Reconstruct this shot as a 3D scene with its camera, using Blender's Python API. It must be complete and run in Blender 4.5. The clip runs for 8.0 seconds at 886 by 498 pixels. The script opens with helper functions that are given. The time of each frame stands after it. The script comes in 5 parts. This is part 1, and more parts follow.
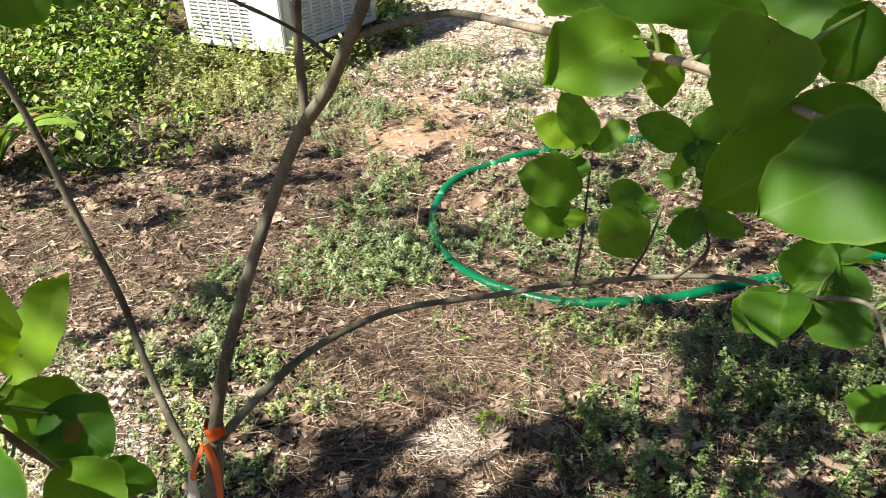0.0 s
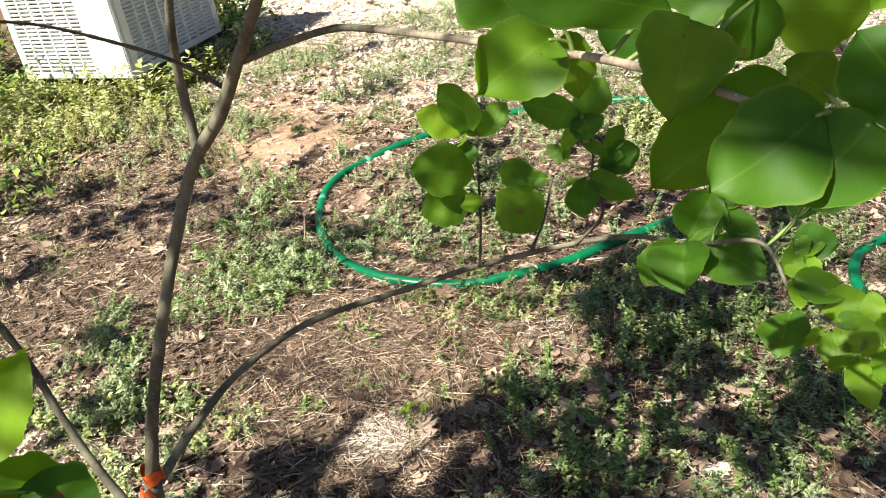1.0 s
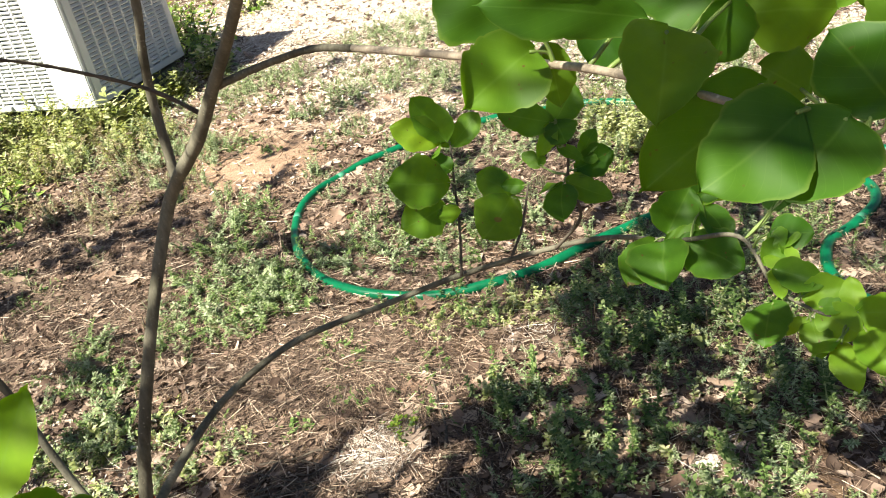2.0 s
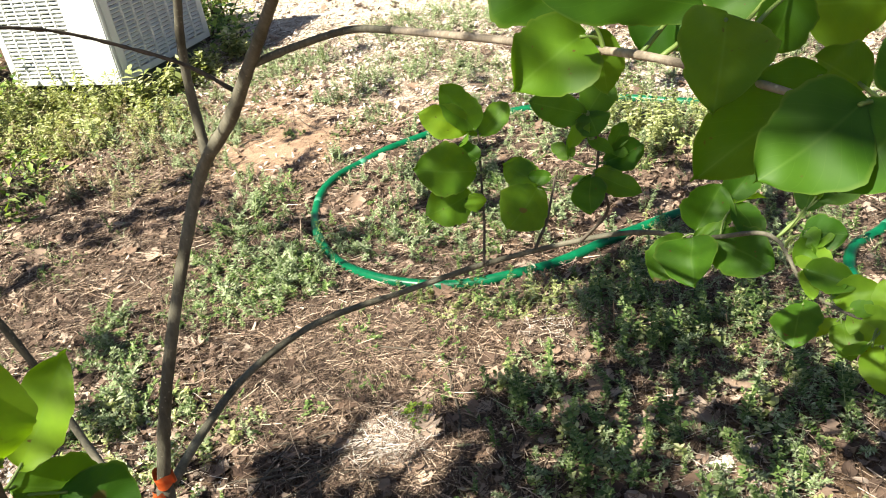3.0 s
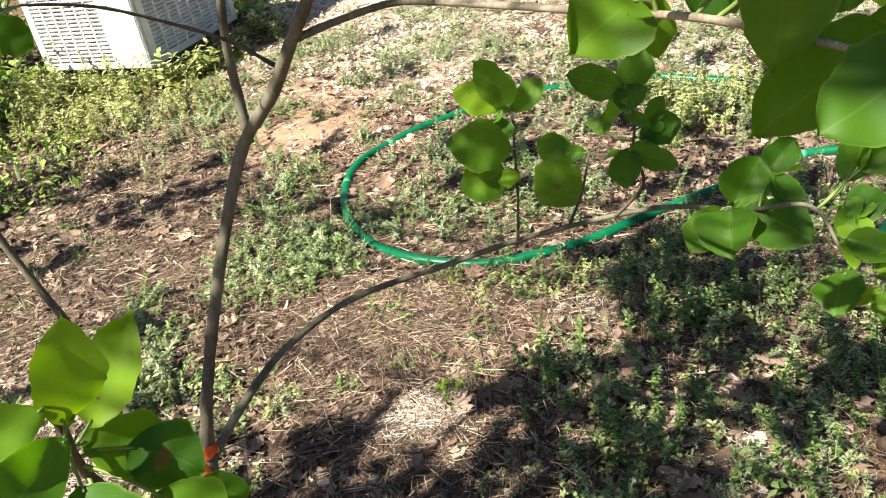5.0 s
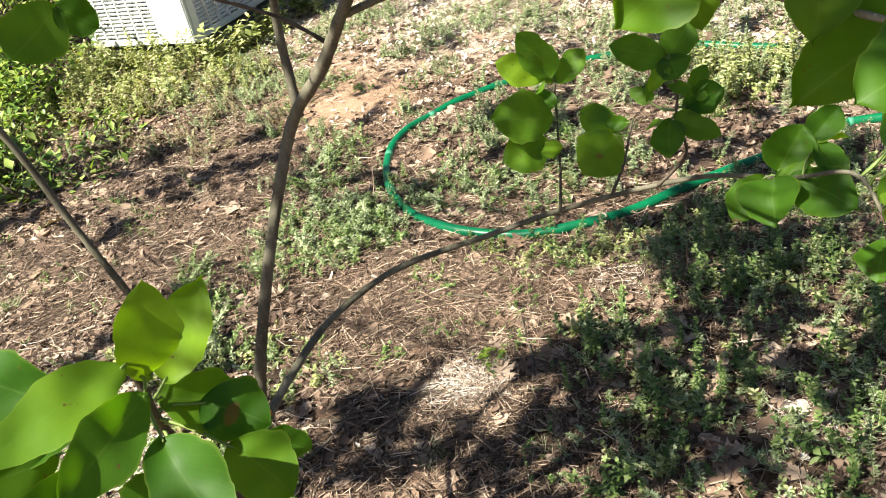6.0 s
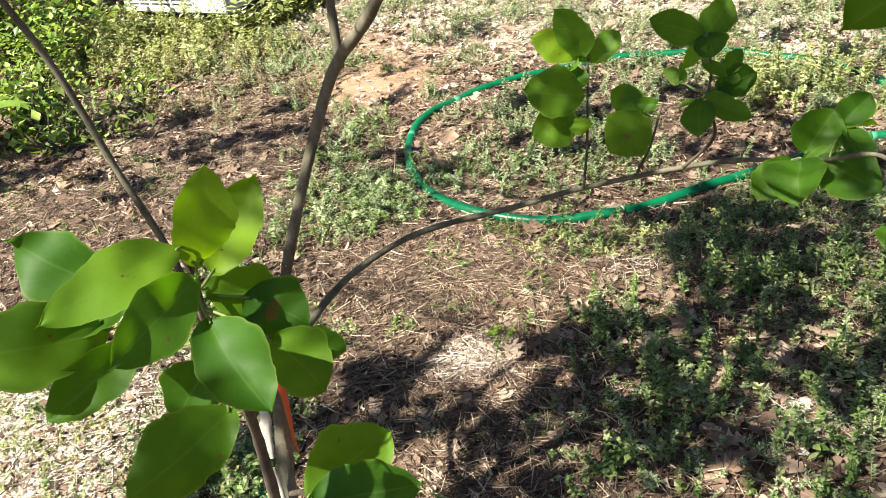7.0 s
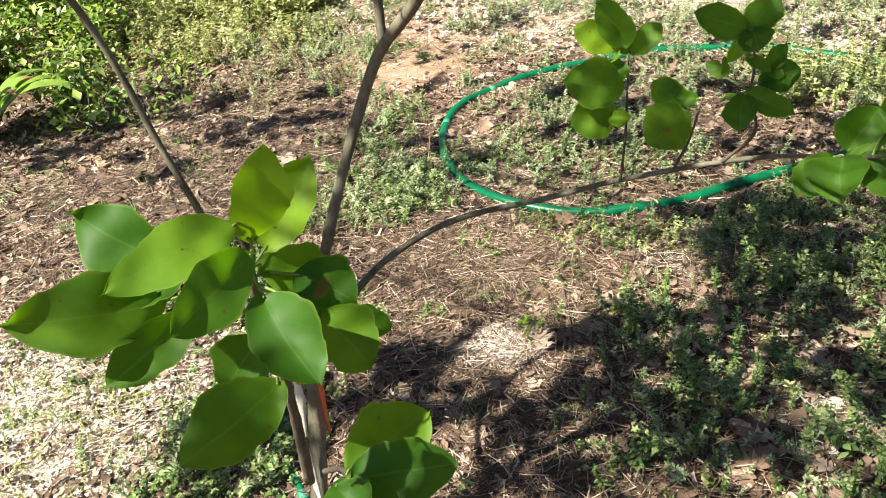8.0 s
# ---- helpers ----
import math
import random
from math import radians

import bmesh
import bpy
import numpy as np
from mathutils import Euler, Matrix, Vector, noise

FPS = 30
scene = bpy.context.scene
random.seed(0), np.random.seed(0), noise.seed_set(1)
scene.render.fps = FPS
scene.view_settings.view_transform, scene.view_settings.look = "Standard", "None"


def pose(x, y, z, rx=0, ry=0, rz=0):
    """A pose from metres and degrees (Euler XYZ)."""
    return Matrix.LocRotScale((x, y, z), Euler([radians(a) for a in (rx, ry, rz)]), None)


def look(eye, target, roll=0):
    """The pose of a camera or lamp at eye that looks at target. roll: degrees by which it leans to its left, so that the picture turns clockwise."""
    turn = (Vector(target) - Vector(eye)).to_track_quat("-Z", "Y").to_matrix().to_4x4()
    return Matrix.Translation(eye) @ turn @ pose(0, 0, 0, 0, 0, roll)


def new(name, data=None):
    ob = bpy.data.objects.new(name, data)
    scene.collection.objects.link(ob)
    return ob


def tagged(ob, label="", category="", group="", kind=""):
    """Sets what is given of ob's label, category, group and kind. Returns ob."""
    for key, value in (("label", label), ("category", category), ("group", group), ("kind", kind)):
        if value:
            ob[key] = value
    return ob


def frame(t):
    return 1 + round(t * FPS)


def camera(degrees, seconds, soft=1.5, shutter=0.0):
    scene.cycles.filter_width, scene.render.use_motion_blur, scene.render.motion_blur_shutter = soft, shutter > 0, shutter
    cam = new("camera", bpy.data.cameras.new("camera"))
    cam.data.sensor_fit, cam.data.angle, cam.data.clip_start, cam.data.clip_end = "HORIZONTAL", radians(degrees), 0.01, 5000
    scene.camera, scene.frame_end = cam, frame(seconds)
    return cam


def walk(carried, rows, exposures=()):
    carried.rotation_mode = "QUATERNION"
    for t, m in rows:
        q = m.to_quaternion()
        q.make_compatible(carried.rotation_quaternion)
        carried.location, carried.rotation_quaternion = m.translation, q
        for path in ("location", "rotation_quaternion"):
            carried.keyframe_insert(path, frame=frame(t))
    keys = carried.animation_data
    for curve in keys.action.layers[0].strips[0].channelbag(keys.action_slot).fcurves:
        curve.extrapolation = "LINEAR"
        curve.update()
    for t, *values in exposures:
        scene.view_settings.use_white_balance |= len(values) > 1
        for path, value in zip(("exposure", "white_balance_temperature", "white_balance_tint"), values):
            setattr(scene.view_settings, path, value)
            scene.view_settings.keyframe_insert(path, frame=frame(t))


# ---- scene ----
cam = camera(55.7, 8.0, soft=1.0)
PATH = [
    (0, (0.124, -0.253, 1.178), (-0.756, 1.275, 0.236), -6.4),
    (0.3, (0.113, -0.257, 1.179), (-0.679, 1.302, 0.214), -7.9),
    (0.5, (0.106, -0.259, 1.18), (-0.584, 1.337, 0.192), -7.7),
    (0.7, (0.102, -0.268, 1.189), (-0.533, 1.334, 0.174), -9.1),
    (1, (0.095, -0.281, 1.203), (-0.518, 1.339, 0.202), -11.4),
    (1.2, (0.097, -0.282, 1.204), (-0.455, 1.377, 0.233), -11.2),
    (1.5, (0.1, -0.283, 1.206), (-0.407, 1.373, 0.206), -13.1),
    (1.8, (0.092, -0.287, 1.208), (-0.446, 1.364, 0.216), -13.4),
    (2, (0.087, -0.29, 1.21), (-0.465, 1.357, 0.219), -13.7),
    (2.2, (0.088, -0.289, 1.21), (-0.487, 1.342, 0.206), -13.6),
    (3.3, (0.07, -0.297, 1.207), (-0.513, 1.333, 0.206), -11.8),
    (3.5, (0.075, -0.298, 1.206), (-0.491, 1.333, 0.197), -13),
    (3.8, (0.067, -0.305, 1.202), (-0.523, 1.316, 0.191), -12.8),
    (4, (0.062, -0.31, 1.2), (-0.541, 1.293, 0.166), -12.1),
    (4.2, (0.064, -0.312, 1.205), (-0.564, 1.28, 0.17), -11.1),
    (4.5, (0.066, -0.315, 1.213), (-0.591, 1.289, 0.215), -11.4),
    (4.7, (0.064, -0.306, 1.21), (-0.588, 1.295, 0.203), -12.3),
    (5.8, (0.055, -0.347, 1.205), (-0.614, 1.213, 0.147), -15.2),
    (6, (0.062, -0.337, 1.219), (-0.668, 1.193, 0.159), -15.3),
    (6.2, (0.062, -0.348, 1.213), (-0.696, 1.175, 0.162), -14.4),
    (6.5, (0.061, -0.364, 1.205), (-0.709, 1.149, 0.148), -11.7),
    (6.8, (0.055, -0.38, 1.197), (-0.687, 1.154, 0.15), -10.9),
    (7, (0.051, -0.39, 1.192), (-0.696, 1.132, 0.132), -11),
    (7.2, (0.049, -0.394, 1.191), (-0.72, 1.118, 0.132), -11),
    (7.5, (0.047, -0.399, 1.19), (-0.762, 1.098, 0.139), -11),
    (7.8, (0.045, -0.403, 1.194), (-0.801, 1.058, 0.121), -12.2),
    (8, (0.044, -0.406, 1.197), (-0.761, 1.08, 0.126), -10.5),
]
walk(cam, [(t, look(eye, target, roll)) for t, eye, target, roll in PATH], exposures=[(0.0, 1.53), (0.5, 1.57), (1.2, 1.72), (8.0, 1.69)])

# ---- sky and sun ----
TO_SUN = Vector((-0.36, -0.46, 0.81)).normalized()
world = bpy.data.worlds.new("sky")
scene.world = world
world.use_nodes = True
wt = world.node_tree
sky = wt.nodes.new("ShaderNodeTexSky")
sky.sky_type, sky.sun_disc = "NISHITA", False
sky.sun_elevation = math.asin(TO_SUN.z)
sky.sun_rotation = math.atan2(TO_SUN.x, TO_SUN.y)
wt.links.new(sky.outputs[0], wt.nodes["Background"].inputs[0])
wt.nodes["Background"].inputs[1].default_value = 0.036
sun = new("sun", bpy.data.lights.new("sun", "SUN"))
sun.data.energy, sun.data.angle, sun.data.color = 5.0, radians(0.53), (1.0, 0.97, 0.82)
sun.matrix_world = look(TO_SUN * 20, (0, 0, 0))


# ---- materials ----
def material(name):
    m = bpy.data.materials.new(name)
    m.use_nodes = True
    nt = m.node_tree
    return m, nt, nt.nodes["Principled BSDF"]


def node(nt, kind, **values):
    n = nt.nodes.new(kind)
    for key, value in values.items():
        n.inputs[key.replace("_", " ")].default_value = value
    return n


def noise_tex(nt, scale, detail=4.0, rough=0.6, vector=None):
    n = node(nt, "ShaderNodeTexNoise", Scale=scale, Detail=detail, Roughness=rough)
    if vector is None:
        vector = nt.nodes.new("ShaderNodeTexCoord").outputs["Object"]
    nt.links.new(vector, n.inputs["Vector"])
    return n


def ramp(nt, source, stops):
    r = nt.nodes.new("ShaderNodeValToRGB")
    while len(r.color_ramp.elements) < len(stops):
        r.color_ramp.elements.new(0.5)
    for e, (pos, col) in zip(r.color_ramp.elements, stops):
        e.position, e.color = pos, (*col, 1)
    nt.links.new(source, r.inputs[0])
    return r


def mixed(nt, fac, a, b, mode="MIX"):
    m = nt.nodes.new("ShaderNodeMix")
    m.data_type, m.blend_type = "RGBA", mode
    for sock, value in ((m.inputs[0], fac), (m.inputs[6], a), (m.inputs[7], b)):
        if isinstance(value, bpy.types.NodeSocket):
            nt.links.new(value, sock)
        else:
            sock.default_value = value if isinstance(value, float) else (*value, 1)
    return m.outputs[2]


def bump(nt, bsdf, height, strength=0.4, distance=0.002):
    b = node(nt, "ShaderNodeBump", Strength=strength, Distance=distance)
    nt.links.new(height, b.inputs["Height"])
    nt.links.new(b.outputs[0], bsdf.inputs["Normal"])


def varied(name, stops, rough=0.7, translucent=0.0, scale=60.0, bumps=0.3, gloss=0.3):
    """Many small pieces in one mesh: a colour for each piece, and a finer mottling."""
    m, nt, bsdf = material(name)
    geo = nt.nodes.new("ShaderNodeNewGeometry")
    col = ramp(nt, geo.outputs["Random Per Island"], stops).outputs[0]
    n = noise_tex(nt, scale)
    col = mixed(nt, 0.55, col, ramp(nt, n.outputs[0], [(0.3, (0.45, 0.45, 0.45)), (0.7, (1, 1, 1))]).outputs[0], "MULTIPLY")
    nt.links.new(col, bsdf.inputs["Base Color"])
    bsdf.inputs["Roughness"].default_value = rough
    bsdf.inputs["Specular IOR Level"].default_value = gloss
    bump(nt, bsdf, n.outputs[0], bumps, 0.001)
    if translucent:
        thin(nt, bsdf, col, translucent)
    return m


def thin(nt, bsdf, col, share):
    """A share of the light passes through, as it does through a leaf."""
    tr = nt.nodes.new("ShaderNodeBsdfTranslucent")
    nt.links.new(mixed(nt, 1.0, col, (1.0, 1.0, 0.45), "MULTIPLY"), tr.inputs["Color"])
    mix = nt.nodes.new("ShaderNodeMixShader")
    mix.inputs[0].default_value = share
    nt.links.new(bsdf.outputs[0], mix.inputs[1])
    nt.links.new(tr.outputs[0], mix.inputs[2])
    nt.links.new(mix.outputs[0], nt.nodes["Material Output"].inputs[0])


def soil_material():
    m, nt, bsdf = material("soil")
    big = noise_tex(nt, 1.3, 5)
    mid = noise_tex(nt, 14.0, 6, 0.7)
    fine = noise_tex(nt, 160.0, 4, 0.75)
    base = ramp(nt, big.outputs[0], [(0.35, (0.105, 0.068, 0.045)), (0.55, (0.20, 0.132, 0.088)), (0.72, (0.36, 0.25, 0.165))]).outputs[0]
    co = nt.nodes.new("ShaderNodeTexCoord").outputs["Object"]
    # spots of bare sand and of sunlight mixed into the soil colour
    for x, y, rad, tone in SAND_AND_SUN:
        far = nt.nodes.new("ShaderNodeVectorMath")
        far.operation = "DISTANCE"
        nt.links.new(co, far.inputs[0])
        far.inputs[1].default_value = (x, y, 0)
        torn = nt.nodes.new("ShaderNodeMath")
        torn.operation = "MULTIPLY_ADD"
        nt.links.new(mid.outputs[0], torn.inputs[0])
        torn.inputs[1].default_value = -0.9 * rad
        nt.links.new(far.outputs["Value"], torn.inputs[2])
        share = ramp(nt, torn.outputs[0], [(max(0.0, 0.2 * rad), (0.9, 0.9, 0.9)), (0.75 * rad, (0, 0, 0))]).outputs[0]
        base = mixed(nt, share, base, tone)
    litter = ramp(nt, mid.outputs[0], [(0.3, (0.35, 0.33, 0.3)), (0.55, (0.9, 0.85, 0.8)), (0.75, (1.0, 0.95, 0.88))]).outputs[0]
    col = mixed(nt, 0.85, base, litter, "MULTIPLY")
    crumbs = ramp(nt, fine.outputs[0], [(0.35, (0.35, 0.33, 0.31)), (0.6, (1, 1, 1))]).outputs[0]
    col = mixed(nt, 0.7, col, crumbs, "MULTIPLY")
    nt.links.new(col, bsdf.inputs["Base Color"])
    bsdf.inputs["Roughness"].default_value = 0.95
    bsdf.inputs["Specular IOR Level"].default_value = 0.15
    bump(nt, bsdf, fine.outputs[0], 0.9, 0.006)
    return m


def bark_material(name, dark, light, scale=1.0):
    m, nt, bsdf = material(name)
    co = nt.nodes.new("ShaderNodeTexCoord")
    mp = nt.nodes.new("ShaderNodeMapping")
    mp.inputs["Scale"].default_value = (1, 1, 0.35)
    nt.links.new(co.outputs["Object"], mp.inputs[0])
    a = noise_tex(nt, 26 * scale, 5, 0.65, mp.outputs[0])
    b = noise_tex(nt, 240 * scale, 4, 0.7, mp.outputs[0])
    col = ramp(nt, a.outputs[0], [(0.3, dark), (0.5, [(p + q) / 2 for p, q in zip(dark, light)]), (0.68, light)]).outputs[0]
    col = mixed(nt, 0.5, col, ramp(nt, b.outputs[0], [(0.35, (0.5, 0.48, 0.45)), (0.65, (1, 1, 1))]).outputs[0], "MULTIPLY")
    spots = node(nt, "ShaderNodeTexVoronoi", Scale=120.0 * scale)
    nt.links.new(co.outputs["Object"], spots.inputs["Vector"])
    lent = ramp(nt, spots.outputs["Distance"], [(0.0, (1, 1, 1)), (0.18, (0, 0, 0))]).outputs[0]
    col = mixed(nt, lent, col, [v * 1.4 for v in light])
    nt.links.new(col, bsdf.inputs["Base Color"])
    bsdf.inputs["Roughness"].default_value = 0.8
    bsdf.inputs["Specular IOR Level"].default_value = 0.25
    bump(nt, bsdf, b.outputs[0], 0.6, 0.002)
    return m


def leaf_material(name, tones):
    """A fresh broad leaf: paler veins, slight mottling, a few brown specks, thin enough to glow."""
    m, nt, bsdf = material(name)
    info = nt.nodes.new("ShaderNodeObjectInfo")
    uv = nt.nodes.new("ShaderNodeUVMap")
    sep = nt.nodes.new("ShaderNodeSeparateXYZ")
    nt.links.new(uv.outputs[0], sep.inputs[0])

    def math_node(op, a, b=None):
        n = nt.nodes.new("ShaderNodeMath")
        n.operation = op
        for sock, value in zip(n.inputs, (a, b)):
            if value is None:
                continue
            if isinstance(value, bpy.types.NodeSocket):
                nt.links.new(value, sock)
            else:
                sock.default_value = value
        return n.outputs[0]

    side = math_node("ABSOLUTE", math_node("SUBTRACT", sep.outputs[1], 0.5))
    run = math_node("SUBTRACT", sep.outputs[0], math_node("MULTIPLY", side, 0.75))
    wave = math_node("ABSOLUTE", math_node("SINE", math_node("MULTIPLY", run, 24.0)))
    veins = ramp(nt, wave, [(0.0, (1, 1, 1)), (0.12, (0, 0, 0))]).outputs[0]
    rib = ramp(nt, side, [(0.0, (1, 1, 1)), (0.03, (0, 0, 0))]).outputs[0]
    both = mixed(nt, 1.0, rib, mixed(nt, 1.0, veins, (0.45, 0.45, 0.45), "MULTIPLY"), "LIGHTEN")
    tone = ramp(nt, info.outputs["Random"], [(0.0, tones[0]), (0.5, tones[1]), (1.0, tones[2])]).outputs[0]
    mott = noise_tex(nt, 45.0, 5)
    col = mixed(nt, 0.5, tone, ramp(nt, mott.outputs[0], [(0.3, (0.62, 0.66, 0.6)), (0.7, (1.1, 1.08, 1.0))]).outputs[0], "MULTIPLY")
    col = mixed(nt, mixed(nt, 1.0, both, (0.24, 0.24, 0.24), "MULTIPLY"), col, (0.15, 0.27, 0.06))
    blotch = noise_tex(nt, 16.0, 3)
    col = mixed(nt, 0.7, col, ramp(nt, blotch.outputs[0], [(0.35, (0.72, 0.80, 0.85)), (0.65, (1.15, 1.05, 0.9))]).outputs[0], "MULTIPLY")
    rim = ramp(nt, side, [(0.455, (0, 0, 0)), (0.49, (0.28, 0.28, 0.28))]).outputs[0]
    col = mixed(nt, rim, col, (0.20, 0.27, 0.05))
    speck = noise_tex(nt, 130.0, 2)
    mask = ramp(nt, speck.outputs[0], [(0.70, (0, 0, 0)), (0.76, (1, 1, 1))]).outputs[0]
    col = mixed(nt, mask, col, (0.10, 0.06, 0.02))
    scar = noise_tex(nt, 24.0, 1)
    mask = ramp(nt, scar.outputs[0], [(0.765, (0, 0, 0)), (0.78, (0.8, 0.8, 0.8))]).outputs[0]
    col = mixed(nt, mask, col, (0.12, 0.075, 0.035))
    nt.links.new(col, bsdf.inputs["Base Color"])
    bsdf.inputs["Roughness"].default_value = 0.55
    bsdf.inputs["Specular IOR Level"].default_value = 0.27
    quilt = mixed(nt, 0.5, both, mott.outputs[0])
    bump(nt, bsdf, quilt, -0.5, 0.0015)
    thin(nt, bsdf, mixed(nt, 1.0, col, (2.1, 2.1, 0.6), "MULTIPLY"), 0.42)
    return m


def plain(name, colour, rough=0.5, metal=0.0, scale=30.0, contrast=0.25, bumps=0.1, gloss=0.5):
    m, nt, bsdf = material(name)
    a, b = noise_tex(nt, scale, 5), noise_tex(nt, scale * 0.12, 4)
    dark = [c * (1 - contrast) for c in colour]
    col = ramp(nt, a.outputs[0], [(0.3, dark), (0.65, colour)]).outputs[0]
    col = mixed(nt, 0.5, col, ramp(nt, b.outputs[0], [(0.35, (1 - contrast,) * 3), (0.65, (1, 1, 1))]).outputs[0], "MULTIPLY")
    nt.links.new(col, bsdf.inputs["Base Color"])
    bsdf.inputs["Roughness"].default_value = rough
    bsdf.inputs["Metallic"].default_value = metal
    bsdf.inputs["Specular IOR Level"].default_value = gloss
    bump(nt, bsdf, a.outputs[0], bumps, 0.001)
    return m


# soil spots: the pale tone puts strong sunlight into the colour
SUNLIT_SOIL, RED_SAND = (0.80, 0.70, 0.60), (0.47, 0.32, 0.228)
SAND_AND_SUN = [(-1.9, 4.7, 1.3, SUNLIT_SOIL), (-1.5, 3.7, 0.9, SUNLIT_SOIL), (-1.62, 0.55, 0.55, SUNLIT_SOIL), (-1.35, 0.28, 0.35, SUNLIT_SOIL), (-0.55, 0.88, 0.09, SUNLIT_SOIL), (-1.62, 2.62, 0.95, RED_SAND), (-1.48, 2.33, 0.30, RED_SAND), (-1.57, 1.34, 0.22, RED_SAND), (-0.6, 1.55, 0.3, RED_SAND),
         (-0.9, 3.6, 0.9, SUNLIT_SOIL), (0.6, 3.0, 0.9, SUNLIT_SOIL), (0.45, 1.9, 0.45, SUNLIT_SOIL), (-0.53, 0.60, 0.12, RED_SAND)]
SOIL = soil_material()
BARK = bark_material("young_bark", (0.060, 0.054, 0.037), (0.20, 0.18, 0.132))
TWIG = bark_material("twig_bark", (0.055, 0.044, 0.034), (0.15, 0.122, 0.092), 2.0)
SUNLIT_BARK = bark_material("sunlit_bark", (0.22, 0.17, 0.12), (0.46, 0.38, 0.29), 1.5)
OLD_BARK = bark_material("old_bark", (0.06, 0.05, 0.04), (0.2, 0.17, 0.14), 0.4)
LEAF = leaf_material("fresh_leaf", ((0.040, 0.118, 0.008), (0.062, 0.155, 0.009), (0.108, 0.205, 0.011)))
# yellower leaf: young leaves, and others with sunlight put into the colour
LIT_NEW_LEAF = leaf_material("lit_new_leaf", ((0.085, 0.19, 0.014), (0.125, 0.25, 0.016), (0.18, 0.31, 0.02)))
PETIOLE = plain("petiole", (0.17, 0.24, 0.05), 0.5)
STRAW = varied("pine_straw", [(0.0, (0.045, 0.029, 0.021)), (0.45, (0.125, 0.081, 0.057)), (0.82, (0.31, 0.213, 0.152)), (1.0, (0.70, 0.55, 0.42))], 0.75, 0, 90)
LITTER = varied("leaf_litter", [(0.0, (0.05, 0.031, 0.022)), (0.45, (0.14, 0.088, 0.063)), (0.8, (0.31, 0.21, 0.155)), (1.0, (0.56, 0.43, 0.34))], 0.8, 0.08, 60)
# bleached litter, made whiter still to hold strong sunlight in its colour
BLEACHED_LIT = varied("bleached_lit_litter", [(0.0, (0.34, 0.25, 0.20)), (0.3, (0.70, 0.59, 0.51)), (1.0, (0.90, 0.84, 0.77))], 0.8, 0.08, 60)
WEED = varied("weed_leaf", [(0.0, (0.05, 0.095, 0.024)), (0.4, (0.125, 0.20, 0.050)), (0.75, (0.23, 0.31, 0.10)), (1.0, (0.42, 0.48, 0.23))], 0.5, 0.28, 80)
PALE_WEED = varied("pale_weed_leaf", [(0.0, (0.12, 0.17, 0.070)), (0.5, (0.28, 0.345, 0.165)), (1.0, (0.54, 0.58, 0.38))], 0.65, 0.25, 80)
# yellow-pale weed with extra light put into the colour
LIT_WEED = varied("lit_weed_leaf", [(0.0, (0.16, 0.20, 0.055)), (0.5, (0.39, 0.43, 0.16)), (1.0, (0.74, 0.71, 0.42))], 0.6, 0.35, 80)
BROWN_WEED = varied("withered_weed", [(0.0, (0.11, 0.09, 0.045)), (0.5, (0.27, 0.21, 0.12)), (1.0, (0.46, 0.39, 0.24))], 0.7, 0.2, 80)
LIME = varied("lime_leaf", [(0.0, (0.12, 0.22, 0.02)), (0.5, (0.20, 0.32, 0.03)), (1.0, (0.34, 0.42, 0.06))], 0.5, 0.3, 60)
SHRUB = varied("shrub_leaf", [(0.0, (0.07, 0.135, 0.024)), (0.45, (0.20, 0.32, 0.05)), (0.8, (0.36, 0.48, 0.10)), (1.0, (0.56, 0.62, 0.22))], 0.42, 0.35, 50, 0.2, 0.45)
BLADE = varied("strap_leaf", [(0.0, (0.12, 0.22, 0.03)), (1.0, (0.27, 0.39, 0.06))], 0.4, 0.25, 30, 0.2, 0.45)
RUSSET = plain("russet_tip", (0.32, 0.10, 0.035), 0.7)
HOSE = plain("green_vinyl", (0.0015, 0.125, 0.050), 0.34, 0, 60, 0.25, 0.05, 0.3)
HOSE_WORN = plain("scuffed_vinyl", (0.05, 0.27, 0.15), 0.6, 0, 90, 0.4)
PAINT = plain("enamelled_steel", (0.62, 0.62, 0.605), 0.5, 0, 8, 0.12, 0.05)
GREY = plain("grey_steel", (0.34, 0.36, 0.37), 0.55, 0.2, 10, 0.2)
DARK = plain("dark_coil", (0.13, 0.135, 0.14), 0.7, 0.4, 40, 0.4)
CONCRETE = plain("concrete", (0.42, 0.40, 0.37), 0.9, 0, 40, 0.3, 0.5, 0.2)
# dark tone that holds the shade and dirt beneath the unit
SHADED_CONCRETE = plain("shaded_concrete", (0.13, 0.13, 0.10), 0.95, 0, 40, 0.4, 0.5, 0.2)
RIBBON = plain("orange_ribbon", (0.75, 0.13, 0.025), 0.45, 0, 40, 0.25)
PEELED = plain("peeled_wood", (0.66, 0.60, 0.50), 0.8, 0, 60, 0.3, 0.4)
NUT = plain("nut_shell", (0.13, 0.075, 0.05), 0.6, 0, 120, 0.4)


# ---- builders ----
def mesh_from(name, verts, faces, mat, smooth=True):
    me = bpy.data.meshes.new(name)
    me.from_pydata([tuple(v) for v in verts], [], [tuple(f) for f in faces])
    me.materials.append(mat)
    if smooth:
        me.polygons.foreach_set("use_smooth", [True] * len(me.polygons))
    return me


